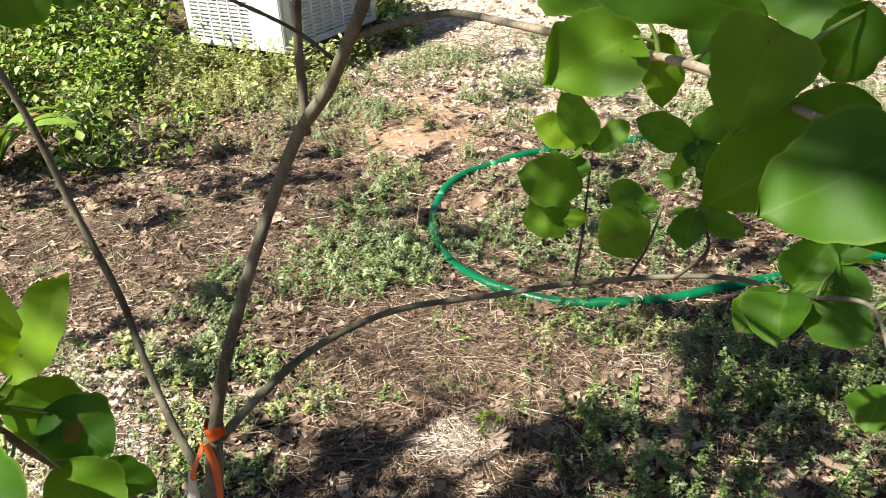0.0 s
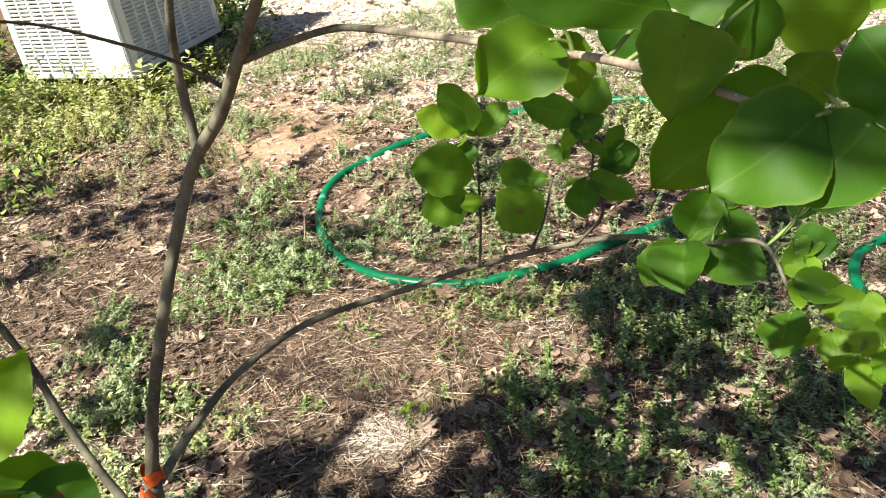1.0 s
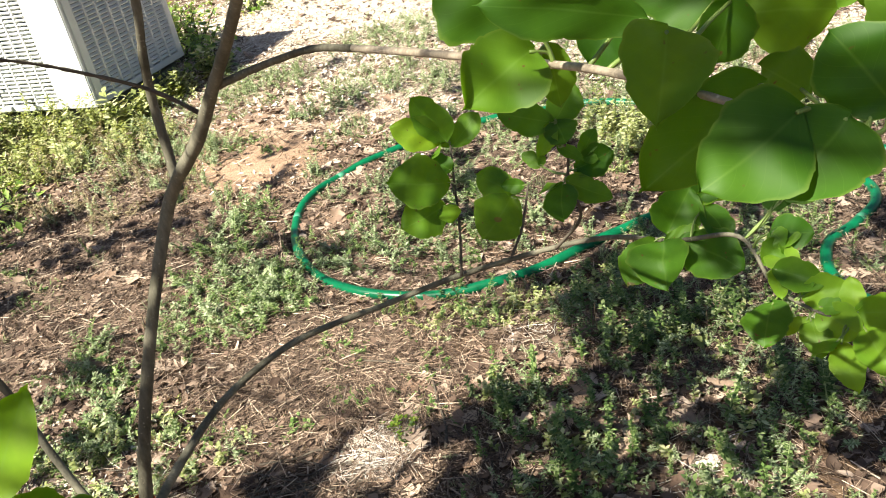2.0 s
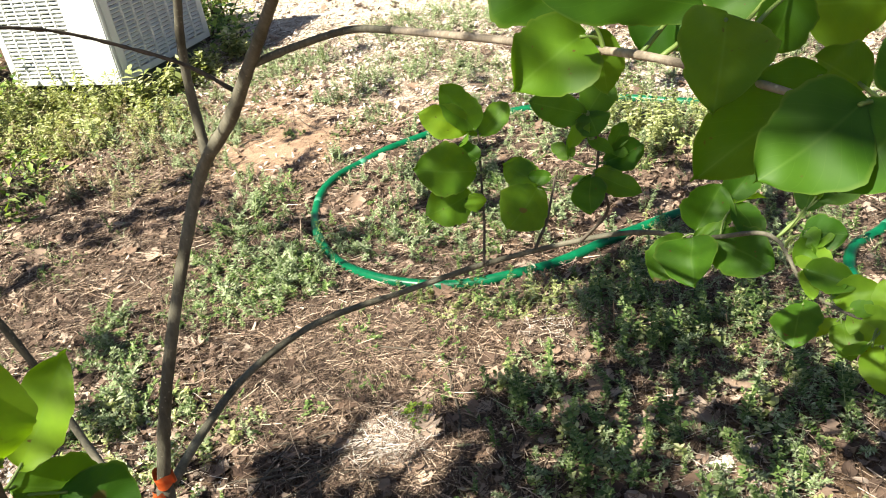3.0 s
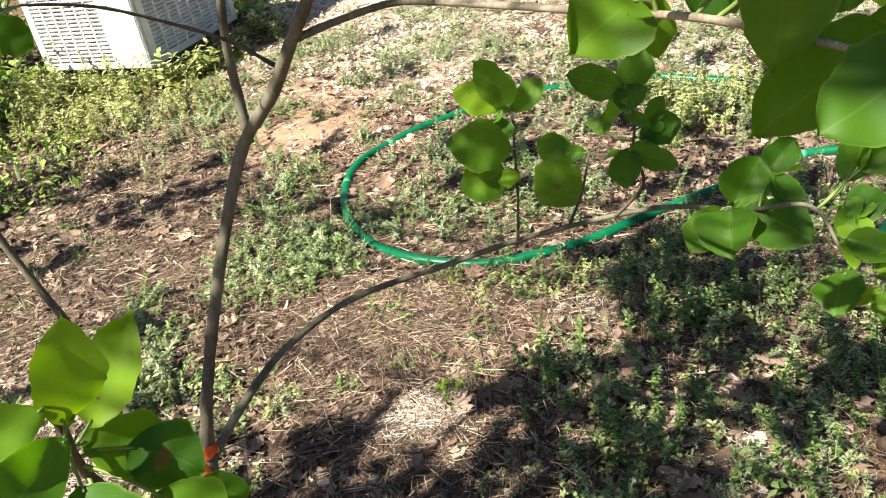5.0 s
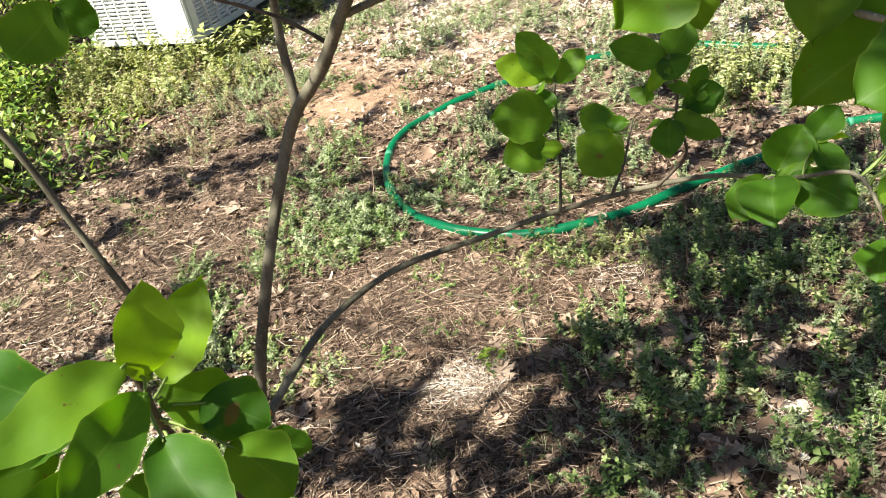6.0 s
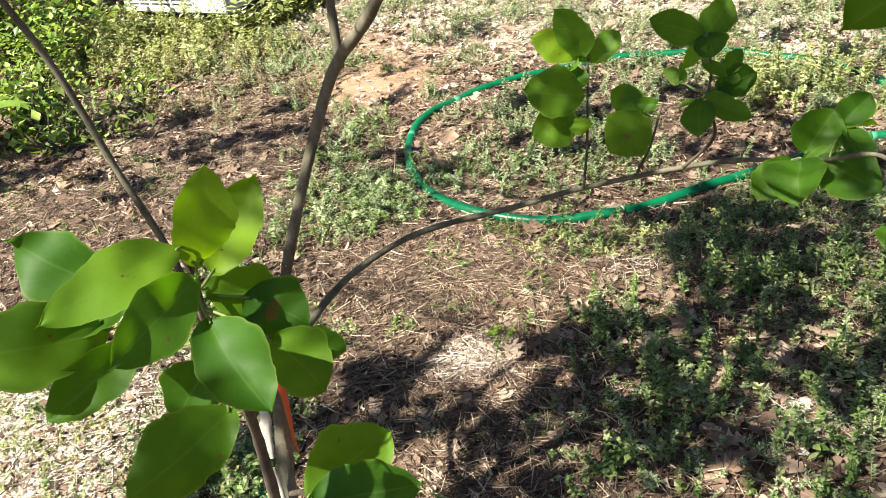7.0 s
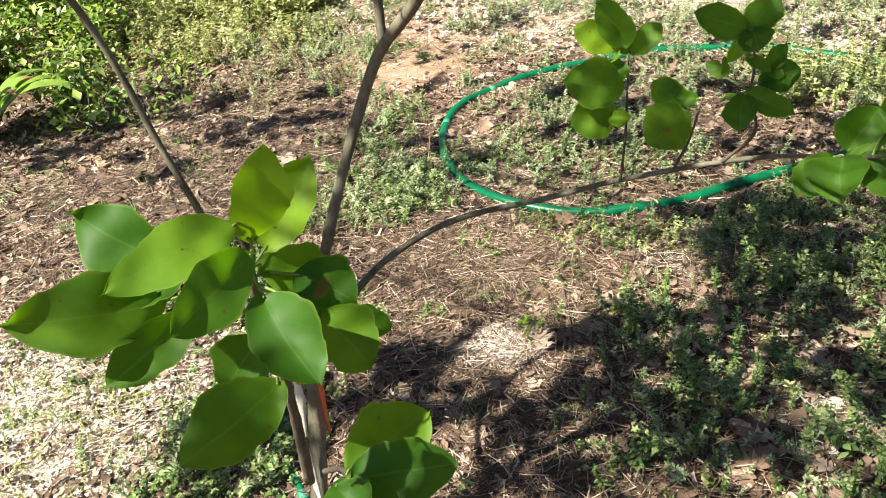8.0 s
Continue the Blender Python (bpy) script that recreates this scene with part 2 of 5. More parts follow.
def arrays(name, verts, quads, mat, smooth=False):
    """A mesh of four-sided faces from arrays."""
    me = bpy.data.meshes.new(name)
    n, k = len(verts), len(quads)
    me.vertices.add(n)
    me.vertices.foreach_set("co", np.asarray(verts, dtype=np.float32).ravel())
    me.loops.add(k * 4)
    me.loops.foreach_set("vertex_index", np.asarray(quads, dtype=np.int32).ravel())
    me.polygons.add(k)
    me.polygons.foreach_set("loop_start", np.arange(0, 4 * k, 4, dtype=np.int32))
    me.polygons.foreach_set("use_smooth", np.full(k, smooth))
    me.update(calc_edges=True)
    me.validate()
    me.materials.append(mat)
    return me


def part(name, me, parent=None, label="", m=None):
    ob = new(name, me)
    if parent is not None:
        ob.parent = parent
        ob.matrix_parent_inverse = Matrix.Identity(4)
    if m is not None:
        ob.matrix_basis = m
    if label:
        tagged(ob, label)
    return ob


def thing(name, label, category, at=(0, 0, 0), group="", kind=""):
    ob = new(name)
    ob.matrix_world = Matrix.Translation(at)
    return tagged(ob, label, category, group, kind)


def smooth_line(points, per=6):
    """Points along a smooth curve through the given ones."""
    p = [Vector(q) for q in points]
    p = [p[0] * 2 - p[1]] + p + [p[-1] * 2 - p[-2]]
    out = []
    for i in range(1, len(p) - 2):
        a, b, c, d = p[i - 1:i + 3]
        for k in range(per):
            t = k / per
            out.append(0.5 * (2 * b + (c - a) * t + (2 * a - 5 * b + 4 * c - d) * t * t + (3 * b - a - 3 * c + d) * t ** 3))
    out.append(p[-2])
    return out


def tube(line, radii, sides=10, lumps=0.0, seed=0):
    """Verts and faces of a closed tube along a line; radii by share of the way."""
    rng = random.Random(seed)
    verts, faces = [], []
    up = Vector((0.31, 0.2, 0.93)).normalized()
    n = len(line)
    for i, c in enumerate(line):
        d = (line[min(i + 1, n - 1)] - line[max(i - 1, 0)]).normalized()
        u = d.cross(up)
        if u.length < 0.05:
            u = d.cross(Vector((1, 0, 0)))
        u.normalize()
        v = d.cross(u)
        s = i / (n - 1) * (len(radii) - 1)
        k = min(int(s), len(radii) - 2)
        r = radii[k] + (radii[k + 1] - radii[k]) * (s - k)
        r *= 1 + lumps * (rng.random() - 0.4)
        for j in range(sides):
            a = 2 * math.pi * j / sides
            verts.append(c + (u * math.cos(a) + v * math.sin(a)) * r * (1 + lumps * 0.5 * (rng.random() - 0.5)))
        if i:
            b = (i - 1) * sides
            for j in range(sides):
                faces.append((b + j, b + (j + 1) % sides, b + sides + (j + 1) % sides, b + sides + j))
    faces.append(tuple(range(sides))[::-1])
    faces.append(tuple(range((n - 1) * sides, n * sides)))
    return verts, faces


def box(sx, sy, sz, bevel=0.004):
    bm = bmesh.new()
    bmesh.ops.create_cube(bm, size=1)
    bmesh.ops.scale(bm, vec=(sx, sy, sz), verts=bm.verts)
    if bevel:
        bmesh.ops.bevel(bm, geom=bm.edges[:], offset=bevel, segments=2, affect="EDGES")
    return bm


def from_bm(name, bm, mat, smooth=False):
    me = bpy.data.meshes.new(name)
    bm.to_mesh(me)
    bm.free()
    me.materials.append(mat)
    if smooth:
        me.polygons.foreach_set("use_smooth", [True] * len(me.polygons))
    return me


def height(x, y):
    """The lie of the ground: a few centimetres of swell and small humps."""
    return (0.012 * np.sin(x * 1.7 + 0.6) * np.sin(y * 1.3 + 1.1) + 0.006 * np.sin(x * 5.1 + 2 * np.sin(y * 2.2)) * np.cos(y * 4.3)
            + 0.003 * np.sin(x * 17 + 1.0) * np.sin(y * 19 + 2 * np.sin(x * 6)))


# ---- ground ----
def ground():
    xs = np.concatenate([[-120, -60, -30, -16], np.arange(-9, 4.01, 0.05), [8, 16, 30, 60, 120]])
    ys = np.concatenate([[-120, -60, -30, -12, -5], np.arange(-2, 9.01, 0.05), [14, 25, 45, 80, 140]])
    gx, gy = np.meshgrid(xs, ys)
    gz = height(gx, gy)
    nx, ny = len(xs), len(ys)
    idx = np.arange(nx * ny).reshape(ny, nx)
    quads = np.stack([idx[:-1, :-1], idx[:-1, 1:], idx[1:, 1:], idx[1:, :-1]], -1).reshape(-1, 4)
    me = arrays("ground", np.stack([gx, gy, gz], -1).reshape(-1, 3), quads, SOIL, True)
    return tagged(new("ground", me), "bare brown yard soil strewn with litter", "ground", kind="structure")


ground()


# ---- the young tree ----
MAIN_LIMB = [(-0.608, 0.351, 0.46), (-0.576, 0.367, 0.562), (-0.546, 0.404, 0.664), (-0.51, 0.45, 0.772), (-0.474, 0.478, 0.85), (-0.403, 0.454, 0.917), (-0.347, 0.426, 0.979), (-0.301, 0.395, 1.026), (-0.252, 0.353, 1.075), (-0.205, 0.315, 1.135), (-0.165, 0.29, 1.22)]
UPPER_LIMB = [(-0.481, 0.502, 0.842), (-0.48, 0.509, 0.888), (-0.474, 0.51, 0.95), (-0.457, 0.5, 1.004), (-0.435, 0.49, 1.058), (-0.418, 0.482, 1.13), (-0.405, 0.475, 1.22)]
THIN_TWIG = [(-0.389, 0.464, 0.943), (-0.425, 0.442, 0.985), (-0.463, 0.401, 1.024), (-0.486, 0.362, 1.052), (-0.5, 0.327, 1.069), (-0.514, 0.288, 1.083)]
HIGH_BRANCH = [(-0.336, 0.424, 0.985), (-0.28, 0.412, 1.001), (-0.213, 0.38, 1.019), (-0.157, 0.337, 1.027), (-0.072, 0.259, 1.038), (-0, 0.172, 1.054), (0.048, 0.108, 1.067), (0.088, 0.057, 1.072), (0.126, 0.03, 1.066), (0.156, 0.029, 1.054)]
LOW_BRANCH = [(-0.606, 0.361, 0.45), (-0.604, 0.446, 0.458), (-0.583, 0.561, 0.47), (-0.517, 0.688, 0.471), (-0.385, 0.788, 0.466), (-0.263, 0.8, 0.502), (-0.106, 0.754, 0.568), (-0.009, 0.695, 0.616), (0.078, 0.54, 0.699), (0.139, 0.453, 0.752), (0.163, 0.392, 0.735), (0.19, 0.351, 0.735), (0.226, 0.328, 0.732)]
SIDE_LIMB = [(-0.646, 0.341, 0.393), (-0.702, 0.364, 0.454), (-0.757, 0.394, 0.532), (-0.783, 0.409, 0.607), (-0.818, 0.408, 0.744), (-0.837, 0.405, 0.849), (-0.854, 0.397, 0.932), (-0.873, 0.379, 1.026), (-0.885, 0.37, 1.13)]
SHOOT = [(-0.528, 0.175, 0.386), (-0.474, 0.132, 0.562), (-0.409, 0.068, 0.705), (-0.342, -0.003, 0.808), (-0.297, -0.049, 0.892), (-0.287, -0.055, 0.933), (-0.288, -0.059, 0.95)]
SPRIG_A = [(-0.254, 0.786, 0.51), (-0.252, 0.823, 0.569), (-0.256, 0.867, 0.632), (-0.259, 0.904, 0.689)]
SPRIG_B = [(-0.163, 0.765, 0.553), (-0.146, 0.799, 0.585), (-0.132, 0.831, 0.639)]
SPRIG_C = [(-0.087, 0.719, 0.59), (-0.043, 0.692, 0.653), (-0.05, 0.677, 0.712), (-0.046, 0.675, 0.753), (-0.045, 0.618, 0.823)]
LOW_SHOOT = [(-0.49, 0.166, 0.424), (-0.357, 0.044, 0.598), (-0.271, -0.04, 0.704)]
TRUNK = [(-0.575, 0.16, -0.05), (-0.59, 0.20, 0.08), (-0.60, 0.25, 0.22), (-0.61, 0.32, 0.36), (-0.607, 0.351, 0.46)]
# each leaf: where it joins its stalk, its tip, its width, and the way that its face looks
LEAVES_NEAR = [
    (-0.281, -0.05, 0.932, -0.249, -0.053, 0.999, 0.038, 0.66, -0.67, -0.33),
    (-0.288, -0.038, 0.916, -0.258, -0.005, 0.972, 0.037, 0.25, -0.89, 0.38),
    (-0.279, -0.063, 0.954, -0.312, -0.148, 0.959, 0.034, 0.69, -0.23, 0.69),
    (-0.354, -0.061, 0.91, -0.417, -0.07, 0.954, 0.048, 0.39, -0.84, 0.37),
    (-0.325, -0.096, 0.912, -0.356, -0.178, 0.955, 0.048, 0.87, -0.08, 0.48),
    (-0.307, -0.098, 0.907, -0.33, -0.16, 0.894, 0.033, 0.72, -0.38, 0.58),
    (-0.27, -0.067, 0.937, -0.282, -0.142, 0.925, 0.038, 0.89, -0.21, 0.41),
    (-0.326, -0.072, 0.921, -0.353, -0.121, 0.924, 0.033, 0.47, -0.21, 0.86),
]
LEAVES_NEAR2 = [
    (-0.264, -0.08, 0.915, -0.209, -0.114, 0.88, 0.044, 0.75, -0.60, 0.25),
    (-0.293, -0.046, 0.911, -0.254, -0.019, 0.884, 0.037, 0.7, -0.45, 0.56),
    (-0.271, -0.036, 0.899, -0.232, -0.028, 0.872, 0.042, 0.52, -0.66, 0.55),
    (-0.25, -0.051, 0.879, -0.213, -0.057, 0.842, 0.044, 0.57, -0.49, 0.66),
    (-0.238, -0.034, 0.87, -0.214, -0.023, 0.846, 0.026, 0.54, -0.82, 0.18),
    (-0.262, -0.089, 0.851, -0.29, -0.167, 0.846, 0.047, 0.56, -0.25, 0.79),
    (-0.301, -0.055, 0.854, -0.326, -0.083, 0.819, 0.043, 0.43, -0.83, 0.35),
    (-0.276, -0.064, 0.704, -0.233, -0.073, 0.699, 0.036, 0, -0.46, 0.89),
]
LEAVES_LOW = [
    (-0.277, -0.04, 0.708, -0.229, 0.029, 0.721, 0.059, 0.5, -0.49, 0.72),
    (-0.268, -0.048, 0.71, -0.186, -0.017, 0.716, 0.055, 0.25, -0.76, 0.6),
    (-0.278, -0.056, 0.712, -0.236, -0.082, 0.708, 0.04, -0.07, -0.24, 0.97),
]
LEAVES_TOP = [
    (0.019, 0.137, 1.087, -0.021, 0.128, 1.127, 0.057, 0.32, -0.94, 0.11),
    (0.02, 0.133, 1.073, -0.013, 0.09, 1.061, 0.045, 0.51, -0.56, 0.66),
    (0.079, 0.111, 1.086, 0.002, 0.088, 1.11, 0.031, 0.28, -0.96, -0.04),
    (0.025, 0.154, 1.068, 0.027, 0.151, 1.03, 0.022, 0.15, -0.99, 0.08),
    (0.087, 0.072, 1.095, 0.08, 0.03, 1.068, 0.037, 0.12, -0.54, 0.83),
    (0.07, 0.132, 1.085, 0.046, 0.132, 1.06, 0.033, -0.26, -0.94, 0.22),
    (0.115, 0.093, 1.098, 0.105, 0.093, 1.065, 0.026, 0.02, -1, -0.02),
    (0.124, 0.052, 1.073, 0.07, 0.027, 1.04, 0.037, -0.07, -0.74, 0.67),
    (0.134, 0.023, 1.072, 0.094, -0.005, 1.055, 0.041, 0.24, -0.75, 0.62),
    (0.151, 0.028, 1.065, 0.122, 0.001, 1.048, 0.045, 0.06, -0.59, 0.81),
]
LEAVES_TOP2 = [
    (0.143, 0.075, 1.055, 0.124, 0.101, 1.062, 0.028, -0.57, -0.55, 0.6),
    (0.169, 0.038, 1.06, 0.145, 0.045, 1.093, 0.039, -0.06, -0.98, 0.18),
    (0.12, 0.128, 1.077, 0.166, 0.131, 1.071, 0.043, 0.07, -0.99, 0.11),
    (0.153, 0.148, 1.084, 0.179, 0.149, 1.07, 0.019, 0.12, -0.98, 0.14),
    (0.112, 0.121, 1.085, 0.069, 0.137, 1.103, 0.039, -0.26, -0.94, 0.2),
    (0.172, 0.054, 1.072, 0.188, 0.057, 1.093, 0.044, -0.24, -0.91, 0.34),
    (0.173, 0.099, 1.078, 0.189, 0.103, 1.103, 0.042, -0.22, -0.93, 0.28),
]
LEAVES_SPRAY = [
    (-0.261, 0.894, 0.694, -0.306, 0.901, 0.775, 0.061, 0.58, -0.72, 0.39),
    (-0.267, 0.893, 0.696, -0.336, 0.857, 0.745, 0.055, 0.56, -0.8, 0.2),
    (-0.257, 0.901, 0.682, -0.212, 0.94, 0.722, 0.045, 0.06, -0.75, 0.66),
    (-0.254, 0.841, 0.649, -0.34, 0.794, 0.683, 0.082, 0.56, -0.67, 0.49),
    (-0.265, 0.823, 0.62, -0.322, 0.766, 0.615, 0.069, 0.65, -0.67, 0.36),
    (-0.256, 0.867, 0.656, -0.285, 0.871, 0.684, 0.036, 0.37, -0.78, 0.5),
    (-0.158, 0.83, 0.625, -0.201, 0.765, 0.588, 0.079, 0.4, -0.64, 0.66),
    (-0.179, 0.836, 0.623, -0.191, 0.863, 0.66, 0.037, 0.15, -0.78, 0.61),
    (-0.137, 0.829, 0.638, -0.174, 0.824, 0.643, 0.024, 0.18, -0.88, 0.44),
    (-0.286, 0.83, 0.6, -0.317, 0.819, 0.578, 0.054, 0.09, -0.94, 0.33),
]
LEAVES_SPRAY2 = [
    (-0.087, 0.702, 0.727, -0.112, 0.716, 0.745, 0.02, -0.06, -0.8, 0.59),
    (-0.056, 0.668, 0.719, -0.055, 0.62, 0.691, 0.046, -0.04, -0.49, 0.87),
    (-0.052, 0.67, 0.721, 0.008, 0.644, 0.703, 0.034, -0.1, -0.72, 0.69),
    (-0.042, 0.685, 0.727, 0.01, 0.707, 0.74, 0.042, 0.24, -0.85, 0.47),
    (-0.05, 0.618, 0.824, -0.11, 0.597, 0.853, 0.041, 0.42, -0.87, 0.26),
    (-0.047, 0.619, 0.827, -0.036, 0.6, 0.803, 0.042, -0.16, -0.8, 0.59),
    (-0.048, 0.618, 0.824, -0.02, 0.646, 0.859, 0.041, 0.21, -0.84, 0.5),
    (-0.056, 0.662, 0.775, -0.023, 0.647, 0.758, 0.016, -0.1, -0.84, 0.54),
    (-0.033, 0.693, 0.741, -0.01, 0.709, 0.772, 0.024, 0.09, -0.91, 0.41),
]
LEAVES_RIGHT = [
    (0.056, 0.559, 0.692, 0.023, 0.514, 0.659, 0.048, 0.2, -0.66, 0.72),
    (0.066, 0.533, 0.705, 0.067, 0.469, 0.68, 0.067, -0.35, -0.35, 0.87),
    (0.079, 0.524, 0.71, 0.146, 0.477, 0.696, 0.058, -0.22, -0.54, 0.81),
    (0.069, 0.544, 0.705, 0.099, 0.561, 0.755, 0.058, -0.09, -0.93, 0.36),
    (0.109, 0.55, 0.737, 0.136, 0.512, 0.713, 0.036, 0.18, -0.42, 0.89),
    (0.103, 0.56, 0.732, 0.137, 0.585, 0.763, 0.037, 0.08, -0.81, 0.59),
]
LEAVES_END = [
    (0.16, 0.367, 0.734, 0.147, 0.321, 0.72, 0.043, -0.1, -0.26, 0.96),
    (0.165, 0.427, 0.772, 0.202, 0.412, 0.775, 0.035, -0.37, -0.78, 0.51),
    (0.169, 0.453, 0.778, 0.188, 0.483, 0.816, 0.035, -0.05, -0.78, 0.62),
    (0.18, 0.457, 0.787, 0.225, 0.466, 0.819, 0.036, -0.05, -0.94, 0.34),
    (0.163, 0.392, 0.753, 0.203, 0.361, 0.753, 0.031, -0.41, -0.55, 0.73),
    (0.188, 0.347, 0.729, 0.192, 0.309, 0.714, 0.025, -0.22, -0.38, 0.9),
]
LEAVES_END2 = [
    (0.195, 0.351, 0.737, 0.225, 0.315, 0.731, 0.034, -0.58, -0.58, 0.57),
    (0.207, 0.316, 0.727, 0.211, 0.266, 0.715, 0.026, -0.27, -0.25, 0.93),
    (0.183, 0.367, 0.739, 0.225, 0.356, 0.752, 0.03, -0.37, -0.77, 0.51),
    (0.176, 0.422, 0.765, 0.156, 0.402, 0.749, 0.024, 0.09, -0.68, 0.73),
    (0.221, 0.336, 0.741, 0.264, 0.321, 0.753, 0.031, -0.41, -0.74, 0.54),
    (0.226, 0.319, 0.736, 0.241, 0.266, 0.724, 0.033, -0.26, -0.28, 0.93),
    (0.166, 0.42, 0.76, 0.181, 0.384, 0.745, 0.028, -0.33, -0.48, 0.81),
]
LEAVES_WISP = [
    (-0.492, 0.224, 1.086, -0.511, 0.169, 1.062, 0.053, 0.85, -0.42, 0.32),
    (-0.494, 0.223, 1.087, -0.471, 0.238, 1.058, 0.034, 0.59, -0.8, 0.07),
]
def leaf_mesh(base, tip, width, normal, rng, mat):
    """A broad leaf with a short point, folded a little along its midrib, its rim waved and its tip bent down."""
    b, t, n = Vector(base), Vector(tip), Vector(normal).normalized()
    axis = t - b
    length = axis.length
    a = axis.normalized()
    s = a.cross(n).normalized()
    n = s.cross(a).normalized()
    nu, nv = 32, 10
    fold, droop = rng.choice((0.08, 0.14, 0.22, 0.45)) * rng.uniform(0.7, 1.3), rng.uniform(0.0, 0.12)
    phase, waves, skew = rng.uniform(0, 6.28), rng.uniform(0.02, 0.055), rng.uniform(-0.08, 0.08)
    belly = rng.uniform(0.45, 0.54)
    verts, uvs = [], []
    for i in range(nu + 1):
        u = i / nu
        k = min(u / 0.955, 1.0)
        half = math.sin(math.pi * k ** (math.log(0.5) / math.log(belly))) ** 0.58 if 0 < k < 1 else 0.0
        half = max(half, 0.07 * (1 - u) / 0.09) if u > 0.9 else half
        for j in range(nv + 1):
            v = j / nv * 2 - 1
            w = half * width / 2 * (1 + (0.085 * math.sin(u * 7 + phase + (2.1 if v > 0 else 0)) + 0.035 * math.sin(u * 19 + phase + (1.3 if v > 0 else 0)) + 0.018 * math.sin(u * 41 + 2 * phase) + rng.uniform(-0.02, 0.02)) * abs(v) ** 3)
            z = fold * w * abs(v) ** 1.3 - droop * length * (2 * u - 0.6) ** 2 * 0.6
            z += waves * length * math.sin(u * 9 + phase + (1.7 if v > 0 else 0)) * v * v
            z += 0.022 * width * math.sin(u * 14 + phase * 2 + v * 2.2) * (1 - v * v * 0.4) + 0.05 * width * math.sin(u * 5 + phase * 3) * v
            side = v * w + skew * length * math.sin(math.pi * u) * 0.5
            verts.append(b + a * (u * length) + s * side + n * z)
            uvs.append((u, j / nv))
    faces = [(i * (nv + 1) + j, i * (nv + 1) + j + 1, (i + 1) * (nv + 1) + j + 1, (i + 1) * (nv + 1) + j) for i in range(nu) for j in range(nv)]
    me = mesh_from("leaf", verts, faces, mat)
    layer = me.uv_layers.new(name="UVMap")
    for loop in me.loops:
        layer.data[loop.index].uv = uvs[loop.vertex_index]
    return me


def nearest_on(point, lines):
    best = None
    for line in lines:
        for q in line:
            d = (q - point).length
            if best is None or d < best[0]:
                best = (d, q)
    return best


def young_tree():
    rng = random.Random(5)
    tree = thing("young_tree", "young broadleaf tree with bare grey limbs and large fresh green leaves", "tree", TRUNK[0])
    back = Matrix.Translation(-Vector(TRUNK[0]))
    lines = {}

    def limb(name, points, radii, mat, label="", sides=12, lumps=0.12, per=9, parent=None):
        line = smooth_line(points, per)
        lines[id(points)] = line
        me = mesh_from(name, *tube(line, radii, sides, lumps, rng.randint(0, 9999)), mat)
        me.transform(back)
        return part(name, me, parent or tree, label)

    limb("trunk", TRUNK, [0.019, 0.0155, 0.0135, 0.0125, 0.0112], BARK, "short grey leaning trunk")
    limb("main_limb", MAIN_LIMB, [0.0094, 0.0078, 0.0073, 0.0073, 0.0079, 0.0062, 0.0056, 0.0048, 0.0045], BARK)
    limb("upper_limb", UPPER_LIMB, [0.0066, 0.0056, 0.0049, 0.0046, 0.0043], BARK)
    limb("side_limb", SIDE_LIMB, [0.0068, 0.0056, 0.0052, 0.0050, 0.0049, 0.0048, 0.0047], BARK)
    limb("low_branch", LOW_BRANCH, [0.0070, 0.0062, 0.0056, 0.0052, 0.0047, 0.0041, 0.0036, 0.0030, 0.0024, 0.0018, 0.0015, 0.0013], BARK)
    # the outer end takes a paler bark that stands for sunlight on it
    inner, outer = HIGH_BRANCH[:4], HIGH_BRANCH[3:]
    limb("high_branch", inner, [0.0042, 0.0034, 0.0030], BARK)
    limb("branch_end", outer, [0.0030, 0.0028, 0.0025, 0.0021, 0.0018, 0.0016, 0.0014], SUNLIT_BARK, "outer end of the branch, coloured pale tan for the sun on it")
    limb("twig", THIN_TWIG, [0.0026, 0.0019, 0.0017, 0.0016, 0.0014], TWIG, "", 8, 0.35)
    limb("shoot", SHOOT, [0.0075, 0.006, 0.005, 0.004, 0.0032, 0.0028, 0.0022], TWIG, "", 8, 0.15)
    limb("shoot", LOW_SHOOT, [0.004, 0.003, 0.0022], TWIG, "", 8)
    for sprig in (SPRIG_A, SPRIG_B, SPRIG_C):
        limb("sprig", sprig, [0.0025, 0.0021, 0.0018, 0.0015], TWIG, "", 8, 0.2)
    for k, torn in enumerate(([(-0.616, 0.307, 0.435), (-0.613, 0.297, 0.406), (-0.61, 0.285, 0.379), (-0.604, 0.273, 0.349)],
                              [(-0.606, 0.269, 0.332), (-0.602, 0.263, 0.31), (-0.596, 0.254, 0.285), (-0.587, 0.243, 0.257)])):
        line = smooth_line(torn, 4)
        verts, faces = [], []
        for i, c in enumerate(line):
            w = (0.0068 - 0.002 * k) * (0.35 + math.sin(math.pi * (0.08 + 0.84 * i / (len(line) - 1)))) * rng.uniform(0.8, 1.1)
            s = Vector((0.72, 0.62, 0.1)) * w
            for bulge, side in ((0, -1), (0.003, -0.3), (0.003, 0.4), (0, 1), (-0.004, 0)):
                verts.append(c + s * side + Vector((0.5, -0.5, 0.2)) * bulge)
            if i:
                b = 5 * i - 5
                faces += [(b + j, b + (j + 1) % 5, b + 5 + (j + 1) % 5, b + 5 + j) for j in range(5)]
        me = mesh_from("peeled_bark", verts, faces, PEELED)
        me.transform(back)
        part("peeled_bark", me, tree, "pale strip of peeled bark")
    young = []
